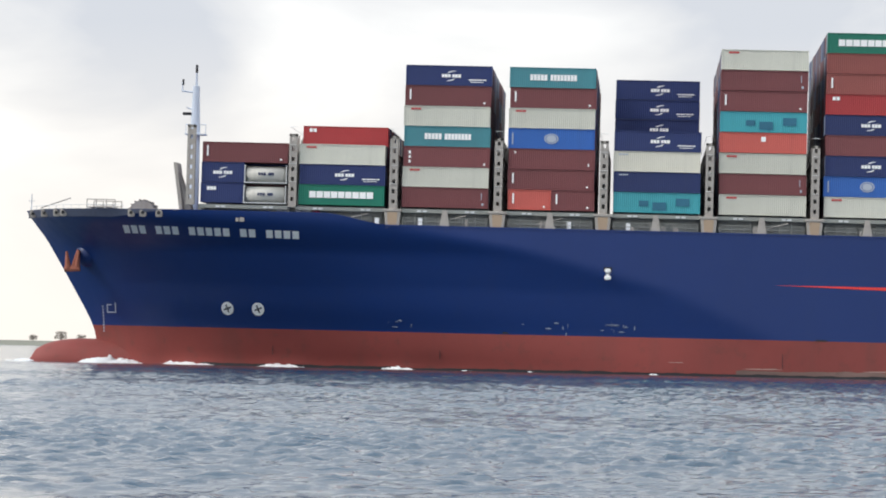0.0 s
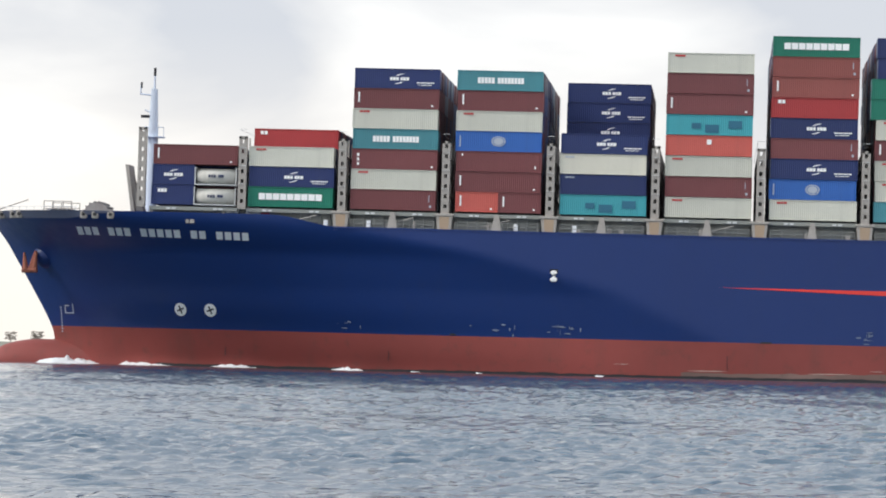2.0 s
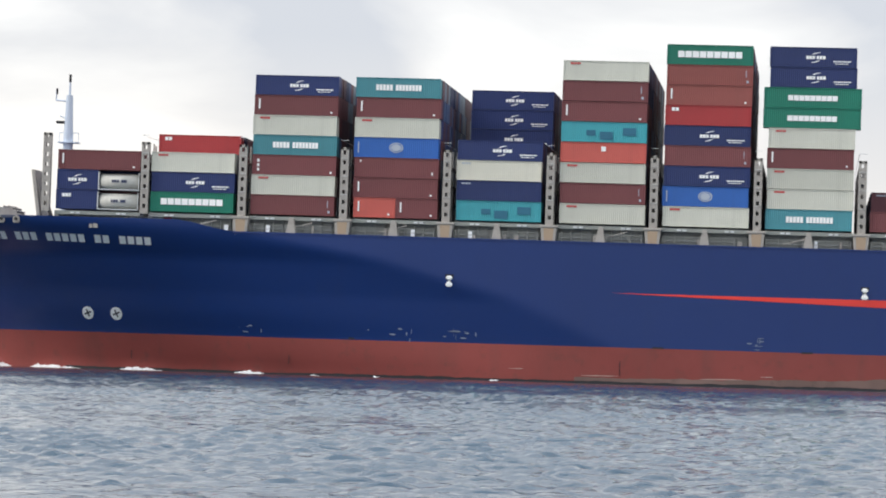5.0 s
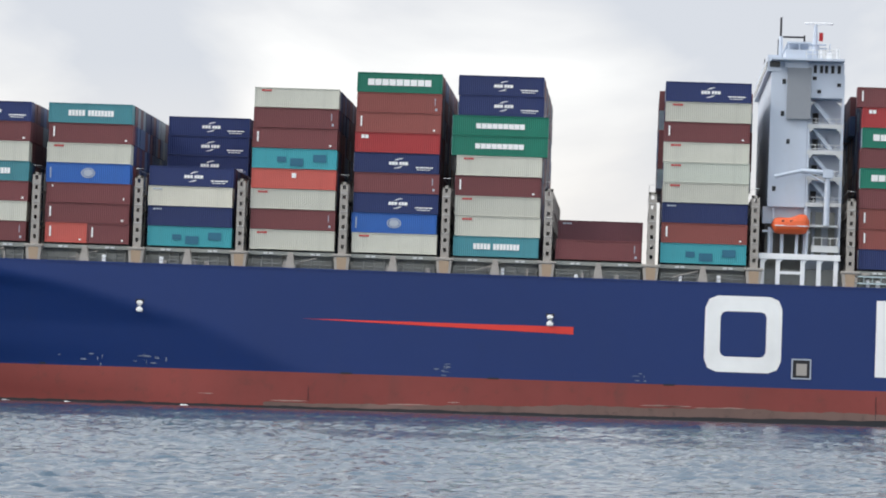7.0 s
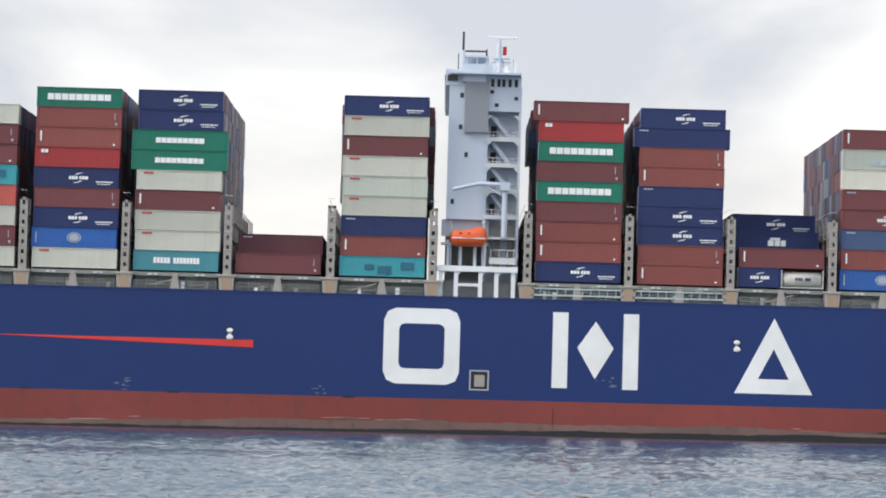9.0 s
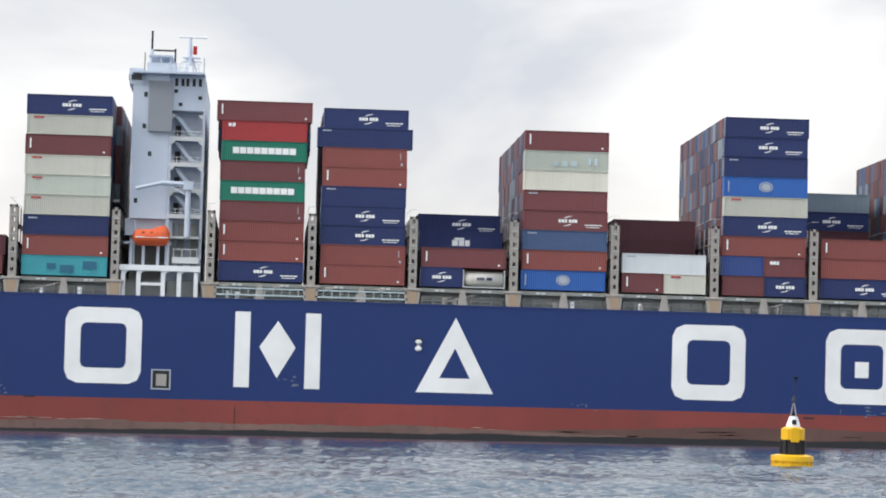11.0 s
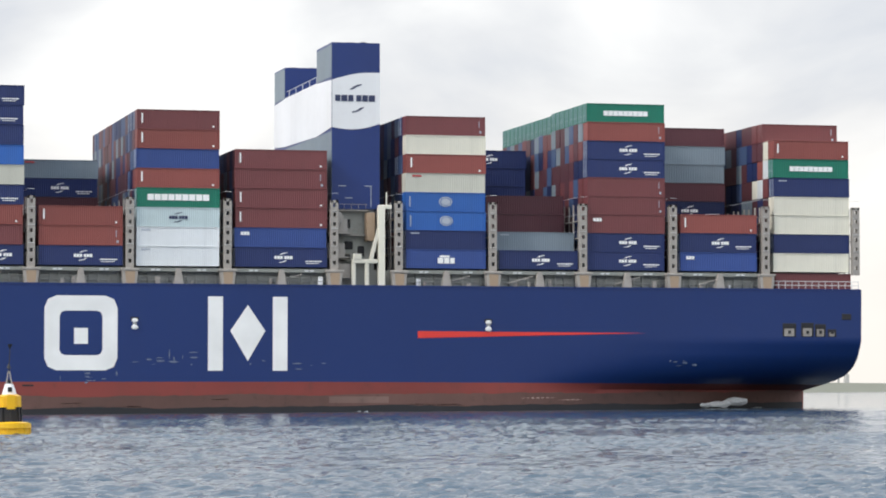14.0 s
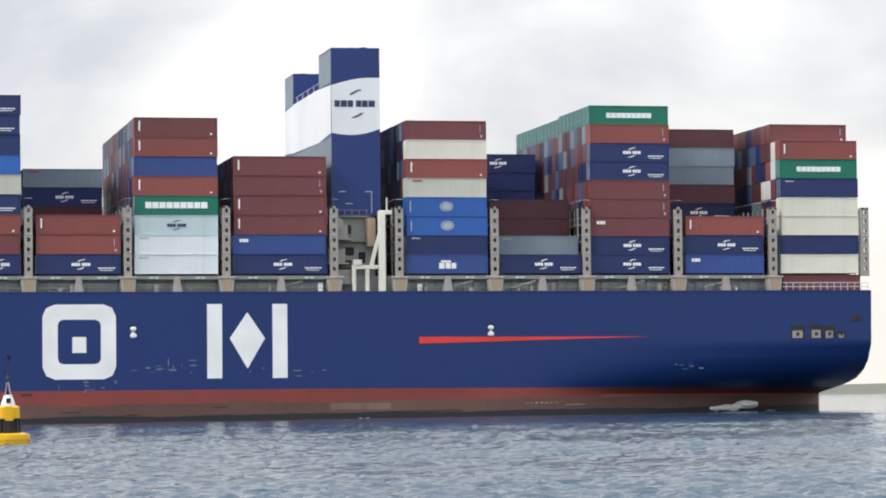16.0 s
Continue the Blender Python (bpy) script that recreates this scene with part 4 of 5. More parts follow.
# ---- deck gear between hull and boxes ----
def bridge_mesh(height):
    """A lashing bridge's side frame: two flanges, a web with oval-like holes, and platforms across the ship."""
    bm = bmesh.new()
    w = 1.15
    box(bm, 0, 0.36, 0, 0.9, 0, height)
    box(bm, w - 0.36, w, 0, 0.9, 0, height)
    z = 0.0
    while z < height - 0.3:
        box(bm, 0.36, w - 0.36, 0.03, 0.3, z, min(height, z + 0.86))
        z += 1.42
    box(bm, 0, w, 0, 0.9, height - 0.35, height)
    return bm


def lashing_bridges():
    gaps = []
    for a, b in zip(BAYS, BAYS[1:]):
        end = a[0] + LONG.get(BAYS.index(a), 12.19)
        if b[0] - end < 4:
            gaps.append((end + b[0]) / 2 - 0.57)
        else:
            gaps += [end + 0.5, b[0] - 1.7]
    gaps = [BAYS[0][0] - 2.1] + gaps + [BAYS[-1][0] + 12.6]
    me = {}
    for i, x in enumerate(gaps):
        h = 10.4 if i else 11.4
        if h not in me:
            me[h] = mesh_of("lashing_bridge_frame", bridge_mesh(h), M["grey"])
            bm = bmesh.new()
            for z in np.arange(2.6, h - 0.2, 2.6):
                box(bm, 0.1, 1.05, 0.9, 50.5, z, z + 0.12)
            for y in range(4, 50, 5):
                box(bm, 0.1, 0.3, y, y + 0.25, 0, h)
                box(bm, 0.85, 1.05, y, y + 0.25, 0, h)
            me[h, 1] = mesh_of("lashing_platforms", bm, M["grey"])
            bm = bmesh.new()
            for z in np.arange(2.6, h + 0.1, 2.6):
                rod(bm, (0.05, -0.05, z + 1.0), (1.1, -0.05, z + 1.0), 0.03, 4)
                rod(bm, (0.05, 0.9, z + 1.0), (0.05, 50, z + 1.0), 0.03, 4)
            me[h, 2] = mesh_of("lashing_rails", bm, M["rail"])
        br = shared("lashing_bridge", me[h], M["grey"], ship, pose(x, 0.55, 21.9), "grey perforated steel lashing bridge frame")
        if i:
            shared("platform", me[h, 1], M["grey"], br)
            shared("handrail", me[h, 2], M["rail"], br)
        ped = bmesh.new()                                     # flared pedestal under it
        if i > 1 and i < len(gaps) - 1:
            prism(ped, ((-0.35, DECK - 0.45), (1.5, DECK - 0.45), (1.75, 21.9), (-0.6, 21.9)), 1, 0.12, 1.6)
            prism(ped, ((-0.75, 21.6), (1.9, 21.6), (1.9, 21.95), (-0.75, 21.95)), 1, 0.0, 1.7)
            ob = part("pedestal", bevelled(ped, 0.05), M["grey"], ship, "grey flared pedestal with rust-stained face")
            ob.matrix_basis = pose(x, 0, 0)
            face = bmesh.new()
            prism(face, ((0.0, DECK - 0.3), (1.15, DECK - 0.3), (1.3, 21.5), (-0.15, 21.5)), 1, 0.085, 0.3)
            part("face_plate", face, M["tan"], ob, "rust-stained tan face plate")
        else:
            ped.free()


lashing_bridges()


def coaming_mesh(length):
    bm = bmesh.new()
    box(bm, 0, length, 2.4, 2.7, DECK - 0.05, 22.05)
    box(bm, -0.2, length + 0.2, 1.2, 2.7, 21.55, 22.08)
    box(bm, 0, length, 2.1, 2.4, 20.35, 20.6)
    for k in range(9):
        x = 0.3 + k * (length - 0.8) / 8
        box(bm, x, x + 0.12, 1.9, 2.4, DECK, 21.6)
    return mesh_of("hatch_coaming", bm, M["deck"])


def deck_gear():
    me = {}
    rnd = random.Random(21)
    for k, (x, _) in enumerate(BAYS):
        L = LONG.get(k, 12.19)
        if L not in me:
            me[L] = coaming_mesh(L)
            bm = bmesh.new()
            prism(bm, ((L / 2 - 0.75, DECK - 0.3), (L / 2 + 0.75, DECK - 0.3), (L / 2 + 0.3, 21.95), (L / 2 - 0.3, 21.95)), 1, 0.15, 1.0)
            me[L, 1] = mesh_of("stanchion", bm, M["grey"])
            bm = bmesh.new()
            for z in (DECK + 0.55, DECK + 1.1):
                rod(bm, (0, 0.25, z), (L, 0.25, z), 0.035, 4)
            for i in range(8):
                xx = 0.2 + i * (L - 0.4) / 7
                rod(bm, (xx, 0.25, DECK - 0.1), (xx, 0.25, DECK + 1.1), 0.035, 4)
            me[L, 2] = mesh_of("deck_rail", bm, M["dullrail"])
            bm = bmesh.new()
            for xx in (2.1, 2.9, L - 3.3, L - 2.5):
                box(bm, xx, xx + 0.6, 1.1, 1.22, 21.64, 21.92)
            me[L, 3] = islands("socket", bm, M["rail"])
        if k == 23:
            continue
        c = shared("hatch_coaming", me[L], M["deck"], ship, pose(x, 0, 0), "grey weathered hatch coaming")
        for s in me[L, 3]:
            shared("socket", s, M["rail"], c)
        if k > 1:
            shared("stanchion", me[L, 1], M["grey"], c, None, "grey tapered box stanchion")
        if k > 1:
            shared("deck_rail", me[L, 2], M["dullrail"], c)
        for _ in range(rnd.randint(2, 4)):
            bm = bmesh.new()
            xx, s = x + rnd.uniform(0.8, L - 1.2), rnd.uniform(0.3, 0.7)
            yy = rnd.uniform(0.6, 1.2)
            box(bm, xx, xx + s, yy, yy + 0.4, DECK - 0.02, DECK + rnd.uniform(0.5, 1.3))
            part("deck_fitting", bevelled(bm, 0.04), M["white" if rnd.random() < 0.35 else "grey"], ship)
        if rnd.random() < 0.6:
            bm = bmesh.new()
            xx = x + rnd.uniform(1, 7)
            rod(bm, (xx, 1.0, DECK + 0.5), (xx + 4, 1.0, DECK + 1.6), 0.09, 6)
            part("pipe", bm, M["grey"], ship)


deck_gear()

bm = bmesh.new()
box(bm, -139, 221, 3.0, 3.3, DECK - 0.1, 22.1)
part("inner_coaming", bm, M["deck"], ship, "grey longitudinal coaming behind the rails")

# gunwale strip along the top of the side
bm = bmesh.new()
last = None
for i in range(120):
    x = -112 + 347.2 * i / 119
    y = side_y(x, 19.6) - 0.08
    ring = [bm.verts.new((x, yy, zz)) for yy, zz in ((y, DECK - 0.18), (y, DECK + 0.06), (y + 0.5, DECK + 0.06), (y + 0.5, DECK - 0.18))]
    if last:
        for k in range(4):
            bm.faces.new((last[k], ring[k], ring[(k + 1) % 4], last[(k + 1) % 4]))
    last = ring
part("gunwale", bm, M["hull"], ship)


# ---- deckhouse ----
def deckhouse():
    bm = bmesh.new()
    box(bm, 9.0, 14.3, 3.0, 51.0, 31.0, 52.0)
    house = part("deckhouse", bm, M["housewhite"], ship, "tall pale grey-white accommodation tower")
    # the forward lower block is darker grey: painted shade behind the portal frame
    for q in ((14.3, 19.3, 5.6, 51.0, 20.0, 51.5), (9.0, 14.3, 9.0, 51.0, 19.8, 31.0)):
        bm = bmesh.new()
        box(bm, *q)
        part("house_block", bm, M["housewhite" if q[0] > 14 else "deck"], house)
    bm = bmesh.new()
    box(bm, 14.3, 19.4, 3.05, 5.6, 46.7, 51.9)
    aft = part("aft_wall", bevelled(bm, 0.06), M["housewhite"], house, "closed white upper stair tower")
    bm = bmesh.new()
    for x in (15.0, 15.9, 16.6, 17.5, 18.4):
        box(bm, x, x + 0.45, 2.98, 3.1, 50.3, 51.4)
    for x, z in ((14.9, 49.3), (15.6, 47.4), (18.4, 48.4)):
        box(bm, x, x + 0.55, 2.98, 3.1, z, z + 0.5)
    pieces("opening", bm, M["dark"], aft)
    X0, XM, X1 = 8.5, 14.3, 19.5
    bm = bmesh.new()                                          # darker shield panel
    box(bm, 11.3, 14.7, 2.4, 2.95, 43.6, 51.0)
    part("shield_panel", bm, M["panel"], house, "plain grey side panel below bridge wing")
    for x, z in ((10.6, 48.6), (10.5, 44.0), (11.4, 40.0), (9.6, 33.2)):
        bm = bmesh.new()
        box(bm, x, x + 0.5, 2.96, 3.08, z, z + 0.7)
        pieces("window", bm, M["glass"], house)
    # open stair decks aft
    z = 31.4
    while z < 45:
        bm = bmesh.new()
        box(bm, XM + 0.1, X1, 3.0, 5.6, z - 0.2, z)
        deck = part("stair_deck", bm, M["housewhite"], house)
        bm = bmesh.new()
        for h in (0.55, 1.1):
            rod(bm, (XM + 0.2, 3.05, z + h), (X1, 3.05, z + h), 0.045, 4)
        for i in range(6):
            x = XM + 0.3 + i * (X1 - XM - 0.4) / 5
            rod(bm, (x, 3.05, z), (x, 3.05, z + 1.1), 0.045, 4)
        box(bm, XM + 0.1, X1, 2.98, 3.06, z - 0.25, z + 0.35)
        for x in (XM + 0.35, X1 - 0.35):
            s = 1 if x < 16 else -1
            prism(bm, ((x, z + 3.5), (x + s * 0.7, z + 3.5), (x, z + 2.8)), 1, 3.0, 3.3)
        part("railing", bm, M["rail"], deck)
        bm = bmesh.new()
        prism(bm, ((XM + 0.8, z + 3.4), (XM + 1.5, z + 3.4), (X1 - 0.9, z), (X1 - 1.6, z)), 1, 4.0, 5.0)
        part("stair", bm, M["housewhite"], deck)
        bm = bmesh.new()
        box(bm, XM + 0.9, XM + 1.7, 5.3, 5.57, z + 0.05, z + 2.1)
        part("door", bm, M["dark"], deck)
        z += 3.75
    bm = bmesh.new()
    for x in (X1 - 0.35, XM + 0.05):
        box(bm, x, x + 0.35, 3.0, 3.6, 20.5, 50.2)
    part("corner_column", bm, M["housewhite"], house)
    # bridge wing and roof gear
    bm = bmesh.new()
    box(bm, 8.9, 19.3, 1.2, 52.8, 51.9, 52.2)
    box(bm, 8.4, 10.4, 2.9, 51.2, 50.4, 52.7)
    box(bm, 10.9, 14.2, 2.3, 50.0, 50.9, 53.5)
    box(bm, 11.1, 14.6, 3.0, 40.0, 54.5, 54.75)
    for x in (11.3, 12.8, 14.2):
        box(bm, x, x + 0.15, 3.2, 3.35, 53.5, 54.5)
    box(bm, 13.7, 15.2, 2.6, 40.0, 52.2, 53.4)
    part("bridge", bm, M["housewhite"], house, "white bridge with wings across the ship")
    bm = bmesh.new()
    box(bm, 8.7, 10.2, 2.8, 2.89, 51.0, 51.8)
    box(bm, 8.3, 8.39, 3.2, 50.8, 51.0, 51.8)
    pieces("bridge_window", bm, M["glass"], house)
    bm = bmesh.new()
    for x, s, h in ((15.6, 0.5, 1.5), (16.8, 0.7, 1.1), (18.2, 0.4, 1.7)):
        box(bm, x, x + s, 3.0, 3.8, 52.2, 52.2 + h)
    pieces("roof_locker", bm, M["white"], house)
    bm = bmesh.new()
    for x in np.linspace(13.8, 18.4, 6):
        rod(bm, (x, 1.3, 52.2), (x, 1.3, 53.4), 0.05, 4)
    for zz in (52.8, 53.4):
        rod(bm, (13.8, 1.3, zz), (18.4, 1.3, zz), 0.05, 4)
    part("wing_rail", bm, M["rail"], house)
    bm = bmesh.new()
    taper(bm, 53.4, 57.4, 0.5, 0.25, 10.9, 20, 10)
    part("mast_base", bm, M["housewhite"], house)
    bm = bmesh.new()                                          # masts
    rod(bm, (10.9, 20, 54), (10.9, 20, 60.2), 0.16)
    rod(bm, (10.2, 12, 52.5), (10.2, 12, 56.0), 0.07)
    rod(bm, (9.0, 30, 52), (9.0, 30, 55.0), 0.07)
    rod(bm, (11.2, 20, 57.3), (14.4, 20, 57.3), 0.14)
    rod(bm, (14.4, 20, 54), (14.4, 20, 57.6), 0.14)
    pieces("aerial", bm, M["dark"], house)
    bm = bmesh.new()
    taper(bm, 52.2, 57.0, 0.8, 0.55, 16.4, 27, 12)
    taper(bm, 57.0, 60.1, 0.45, 0.25, 16.4, 27, 10)
    box(bm, 15.4, 18.0, 26.4, 27.6, 57.0, 57.15)
    rod(bm, (15.2, 27, 56.5), (18.2, 27, 56.5), 0.12)
    rod(bm, (15.4, 27, 54), (16.2, 27, 57.0), 0.12)
    rod(bm, (17.8, 27, 54), (16.8, 27, 57.0), 0.12)
    rod(bm, (18.6, 27, 53), (18.6, 27, 57.2), 0.09)
    mast = part("radar_mast", bm, M["housewhite"], house, "white radar mast on the bridge roof")
    bm = bmesh.new()
    box(bm, 14.7, 19.0, 26.8, 27.2, 60.1, 60.4)
    part("radar_scanner", bevelled(bm, 0.06), M["white"], mast)
    bm = bmesh.new()
    box(bm, 16.9, 17.5, 26.0, 26.06, 57.5, 58.8)
    part("flag", bm, M["flag"], mast, "small red flag")
    # portal under the tower and lifeboat station
    bm = bmesh.new()
    for x in (8.2, 10.4, 13.9, 16.2, 18.6):
        box(bm, x, x + 0.6, 1.2, 1.8, DECK - 0.1, 23.4)
    box(bm, 7.9, 19.5, 1.0, 3.2, 23.4, 24.2)
    for x in (8.2, 10.4, 13.9, 16.2):
        prism(bm, ((x + 0.6, 23.4), (x + 1.1, 23.4), (x + 0.6, 22.9)), 1, 1.2, 1.8)
    box(bm, 11.0, 13.9, 1.3, 1.7, 21.3, 21.7)
    part("portal_frame", bm, M["white"], house, "white portal frame on deck")
    bm = bmesh.new()
    for x in (9.4, 11.2, 13.3, 14.7):
        rod(bm, (x, 2.6, 24.2), (x, 2.6, 28.0), 0.24)
    box(bm, 8.4, 15.2, 2.4, 4.6, 27.3, 27.6)
    box(bm, 8.4, 15.2, 4.0, 4.6, 28.6, 31.0)
    part("boat_deck_frame", bm, M["housewhite"], house)
    bm = bmesh.new()
    box(bm, 15.4, 19.2, 1.4, 3.0, 24.6, 25.5)
    for x in (15.6, 16.8, 18.0, 18.9):
        rod(bm, (x, 1.4, 25.5), (x, 1.4, 26.6), 0.05, 4)
    rod(bm, (15.5, 1.4, 26.6), (19.1, 1.4, 26.6), 0.05, 4)
    box(bm, 14.8, 19.1, 2.0, 8.0, 28.2, 28.5)
    part("side_platform", bm, M["rail"], house)
    bm = bmesh.new()                                          # provision crane
    taper(bm, 28.4, 35.6, 0.42, 0.36, 17.4, 1.8, 12)
    rod(bm, (17.2, 1.8, 36.0), (13.6, 1.7, 36.1), 0.36)
    rod(bm, (13.6, 1.7, 36.1), (9.9, 1.6, 35.2), 0.26)
    rod(bm, (17.2, 1.8, 34.4), (14.6, 1.7, 35.7), 0.14)
    box(bm, 16.7, 18.1, 1.2, 2.4, 35.2, 36.4)
    part("provision_crane", bm, M["housewhite"], house, "white provision crane with a folded jib")
    bm = bmesh.new()
    for x in (14.6, 16.0, 17.9):
        box(bm, x, x + 0.9, 5.0, 5.6, 24.3, 30.5)
    pieces("inner_bulkhead", bm, M["deck"], house)


deckhouse()


def gangway():
    """The stowed accommodation ladder along the deck edge."""
    bm = bmesh.new()
    for z in (20.2, 21.15):
        box(bm, 20.2, 49.4, 0.12, 0.3, z, z + 0.2)
    for i in range(25):
        x = 20.4 + i * 1.2
        box(bm, x, x + 0.1, 0.14, 0.28, 20.4, 21.15)
    g = part("gangway", bm, M["box_pale"], ship, "pale grey stowed accommodation ladder")
    for x in (22.5, 30.0, 37.5, 45.0):
        bm = bmesh.new()
        box(bm, x, x + 1.1, 0.05, 0.34, 21.35, 21.75)
        part("davit_head", bevelled(bm, 0.06), M["grey"], g)


gangway()


def lifeboat():
    boat = tagged(new("lifeboat"), "enclosed orange glassfibre lifeboat in its davits", "lifeboat")
    bm = bmesh.new()
    rings, n = [], 14
    for i in range(13):
        u = i / 12
        x = 9.6 + 5.4 * u
        w = 1.15 * (1 - abs(2 * u - 1) ** 5) ** 0.6 + 0.08
        hi = 0.95 * (1 - abs(2 * u - 1) ** 9) ** 0.7 + 0.25 + 0.55 * ease(0.45, 0.8, u)
        lo = 1.1 * (1 - abs(2 * u - 1) ** 7) ** 0.5 + 0.1
        rings.append([bm.verts.new((x, 1.8 + w * math.cos(a), 28.2 + (hi if math.sin(a) > 0 else lo) * math.sin(a))) for a in (2 * math.pi * k / n for k in range(n))])
    for a, b in zip(rings, rings[1:]):
        for k in range(n):
            bm.faces.new((a[k], a[(k + 1) % n], b[(k + 1) % n], b[k]))
    bm.faces.new(rings[0]), bm.faces.new(rings[-1][::-1])
    part("boat_hull", bm, M["orange"], boat)
    bm = bmesh.new()
    box(bm, 10.0, 14.8, 0.58, 0.72, 28.1, 28.25)
    part("rubbing_strake", bm, M["white"], boat)
    bm = bmesh.new()
    for x in (11.0, 12.2, 13.2):
        box(bm, x, x + 0.4, 0.72, 0.9, 28.7, 28.95)
    pieces("porthole", bm, M["glass"], boat)
    bm = bmesh.new()
    for x in (9.8, 14.4):
        rod(bm, (x, 3.0, 24.2), (x, 2.6, 30.6), 0.13)
        rod(bm, (x, 2.6, 30.6), (x, 1.6, 30.4), 0.13)
        rod(bm, (x + 0.2, 1.7, 30.4), (x + 0.2, 1.7, 29.0), 0.04)
    pieces("davit", bm, M["housewhite"], boat)
    RIDERS.append((boat, Matrix()))


lifeboat()


# ---- funnel ----
def funnel():
    X0, X1 = 153.2, 160.5
    bm = bmesh.new()
    box(bm, X0, X1, 4.0, 15.5, 31.2, 56.1)
    f = part("funnel", bm, M["funnelblue"], ship, "blue twin funnel casing with white band")
    for q in ((15.5, 41.0, 51.0), (41.0, 50.0, 56.0)):
        bm = bmesh.new()
        box(bm, X0, X1, q[0], q[1], 31.2, q[2])
        part("funnel_casing", bm, M["funnelblue"], f)
    bm = bmesh.new()
    box(bm, X0 - 0.05, X0 + 0.02, 4.1, 49.9, 31.4, 42.8)
    part("louvre_panel", bm, M["box_grey"], f, "pale grey forward face below the white band")
    # white band with a wavy lower and upper edge, on the side and the forward face
    n = 12
    bm = bmesh.new()
    up = lambda u: 50.5 + 1.15 * math.sin(min(1.0, u * 1.25) * math.pi / 2)
    dn = lambda u: 43.4 - 0.35 * math.sin(u * 3.4) + 0.55 * u ** 3
    for i in range(n):
        u, v = i / n, (i + 1) / n
        a, b = X0 + u * (X1 - X0), X0 + v * (X1 - X0)
        bm.faces.new([bm.verts.new(p) for p in ((a, 3.93, dn(u)), (b, 3.93, dn(v)), (b, 3.93, up(v)), (a, 3.93, up(u)))])
    band = part("white_band", bm, M["white"], f, "white band around the funnel")
    bm = bmesh.new()
    for ya, yb, za, zb, ta, tb in ((4.0, 15.5, 43.4, 42.8, 50.5, 50.9), (15.5, 41.0, 42.8, 43.2, 50.98, 50.98), (41.0, 50.0, 43.2, 43.7, 50.9, 50.6)):
        bm.faces.new([bm.verts.new(p) for p in ((X0 - 0.07, ya, za), (X0 - 0.07, yb, zb), (X0 - 0.07, yb, tb), (X0 - 0.07, ya, ta))])
    part("white_band", bm, M["white"], f, "white band around the funnel")
    bm = bmesh.new()                                          # plain emblem on the band
    x = X0 + 0.45
    for w in (0.8, 0.95, 0.8, -0.2, 0.8, 0.85, 0.95):
        if w > 0:
            bm.faces.new([bm.verts.new(p) for p in ((x, 3.88, 47.3), (x + w, 3.88, 47.3), (x + w, 3.88, 48.25), (x, 3.88, 48.25))])
        x += abs(w) + 0.12
    for s, cx, cz in ((1, X0 + 2.6, 49.0), (-1, X0 + 4.9, 46.5)):
        pts = [(0, 0), (0.5, 0.45), (1.2, 0.8), (1.9, 0.9), (1.85, 0.72), (1.2, 0.55), (0.6, 0.15)]
        bm.faces.new([bm.verts.new((cx + s * px, 3.88, cz + s * pz)) for px, pz in pts])
    pieces("emblem", bm, M["mark_navy"], band, "dark blue swoosh and bars")
    # plain pale grey panels on both forward faces above the band
    bm = bmesh.new()
    for y in (4.2, 41.2):
        d = 11 if y < 10 else 8.6
        box(bm, X0 - 0.05, X0 + 0.02, y, y + d, 51.0, 55.8)
    pieces("louvre_panel", bm, M["box_grey"], f, "pale grey panel on the forward face")
    bm = bmesh.new()
    taper(bm, 56.0, 56.6, 0.9, 0.9, 157, 9, 14)
    taper(bm, 56.0, 56.5, 0.7, 0.7, 155.5, 46, 14)
    taper(bm, 56.0, 56.5, 0.7, 0.7, 158.5, 46, 14)
    taper(bm, 56.0, 56.5, 0.5, 0.5, 158.6, 7, 12)
    pieces("exhaust", bm, M["dark"], f)
    bm = bmesh.new()
    for i in range(5):
        y = 17 + i * 5.5
        rod(bm, (X0 + 0.3, y, 51.0), (X0 + 0.3, y, 52.1), 0.06, 4)
    rod(bm, (X0 + 0.3, 15.6, 52.1), (X0 + 0.3, 41, 52.1), 0.06, 4)
    part("roof_rail", bm, M["rail"], f)
    bm = bmesh.new()
    for x, z in ((X0 + 1.0, 34.6), (X0 + 5.0, 34.6), (X0 + 2.0, 32.8)):
        box(bm, x, x + 1.1, 3.9, 4.0, z, z + 0.12)
    box(bm, X1 - 1.4, X1 - 1.3, 3.9, 4.0, 31.5, 34.7)
    part("ladder", bm, M["mark_grey"], f)
    # lower engine casing and white crane frame
    bm = bmesh.new()
    box(bm, X0 + 0.4, X1 - 0.8, 4.5, 50, DECK, 31.2)
    part("engine_casing", bm, M["deck"], f, "weathered grey engine casing")
    bm = bmesh.new()
    for x, z0, z1 in ((152.2, 24, 26), (152.6, 27.6, 29.6), (153.0, 21, 23)):
        box(bm, x, x + 2.6, 2.2, 4.4, z0, z1)
        box(bm, x - 0.4, x + 3.2, 1.8, 4.4, z0 - 0.2, z0)
    bmesh.ops.create_cone(bm, cap_ends=True, segments=16, radius1=0.9, radius2=0.9, depth=1.4, matrix=pose(153.6, 2.4, 29.8, 90))
    part("vent_housing", bm, M["grey"], f)
    for x, z, w, h in ((155.0, 28.4, 1.1, 1.3), (155.2, 25.2, 1.3, 1.2), (155.1, 23.8, 1.0, 0.7), (157.2, 24.2, 1.0, 1.5)):
        bm = bmesh.new()
        box(bm, x, x + w, 4.3, 4.52, z, z + h)
        part("vent_opening", bevelled(bm, 0.08), M["dark"], f)
    bm = bmesh.new()
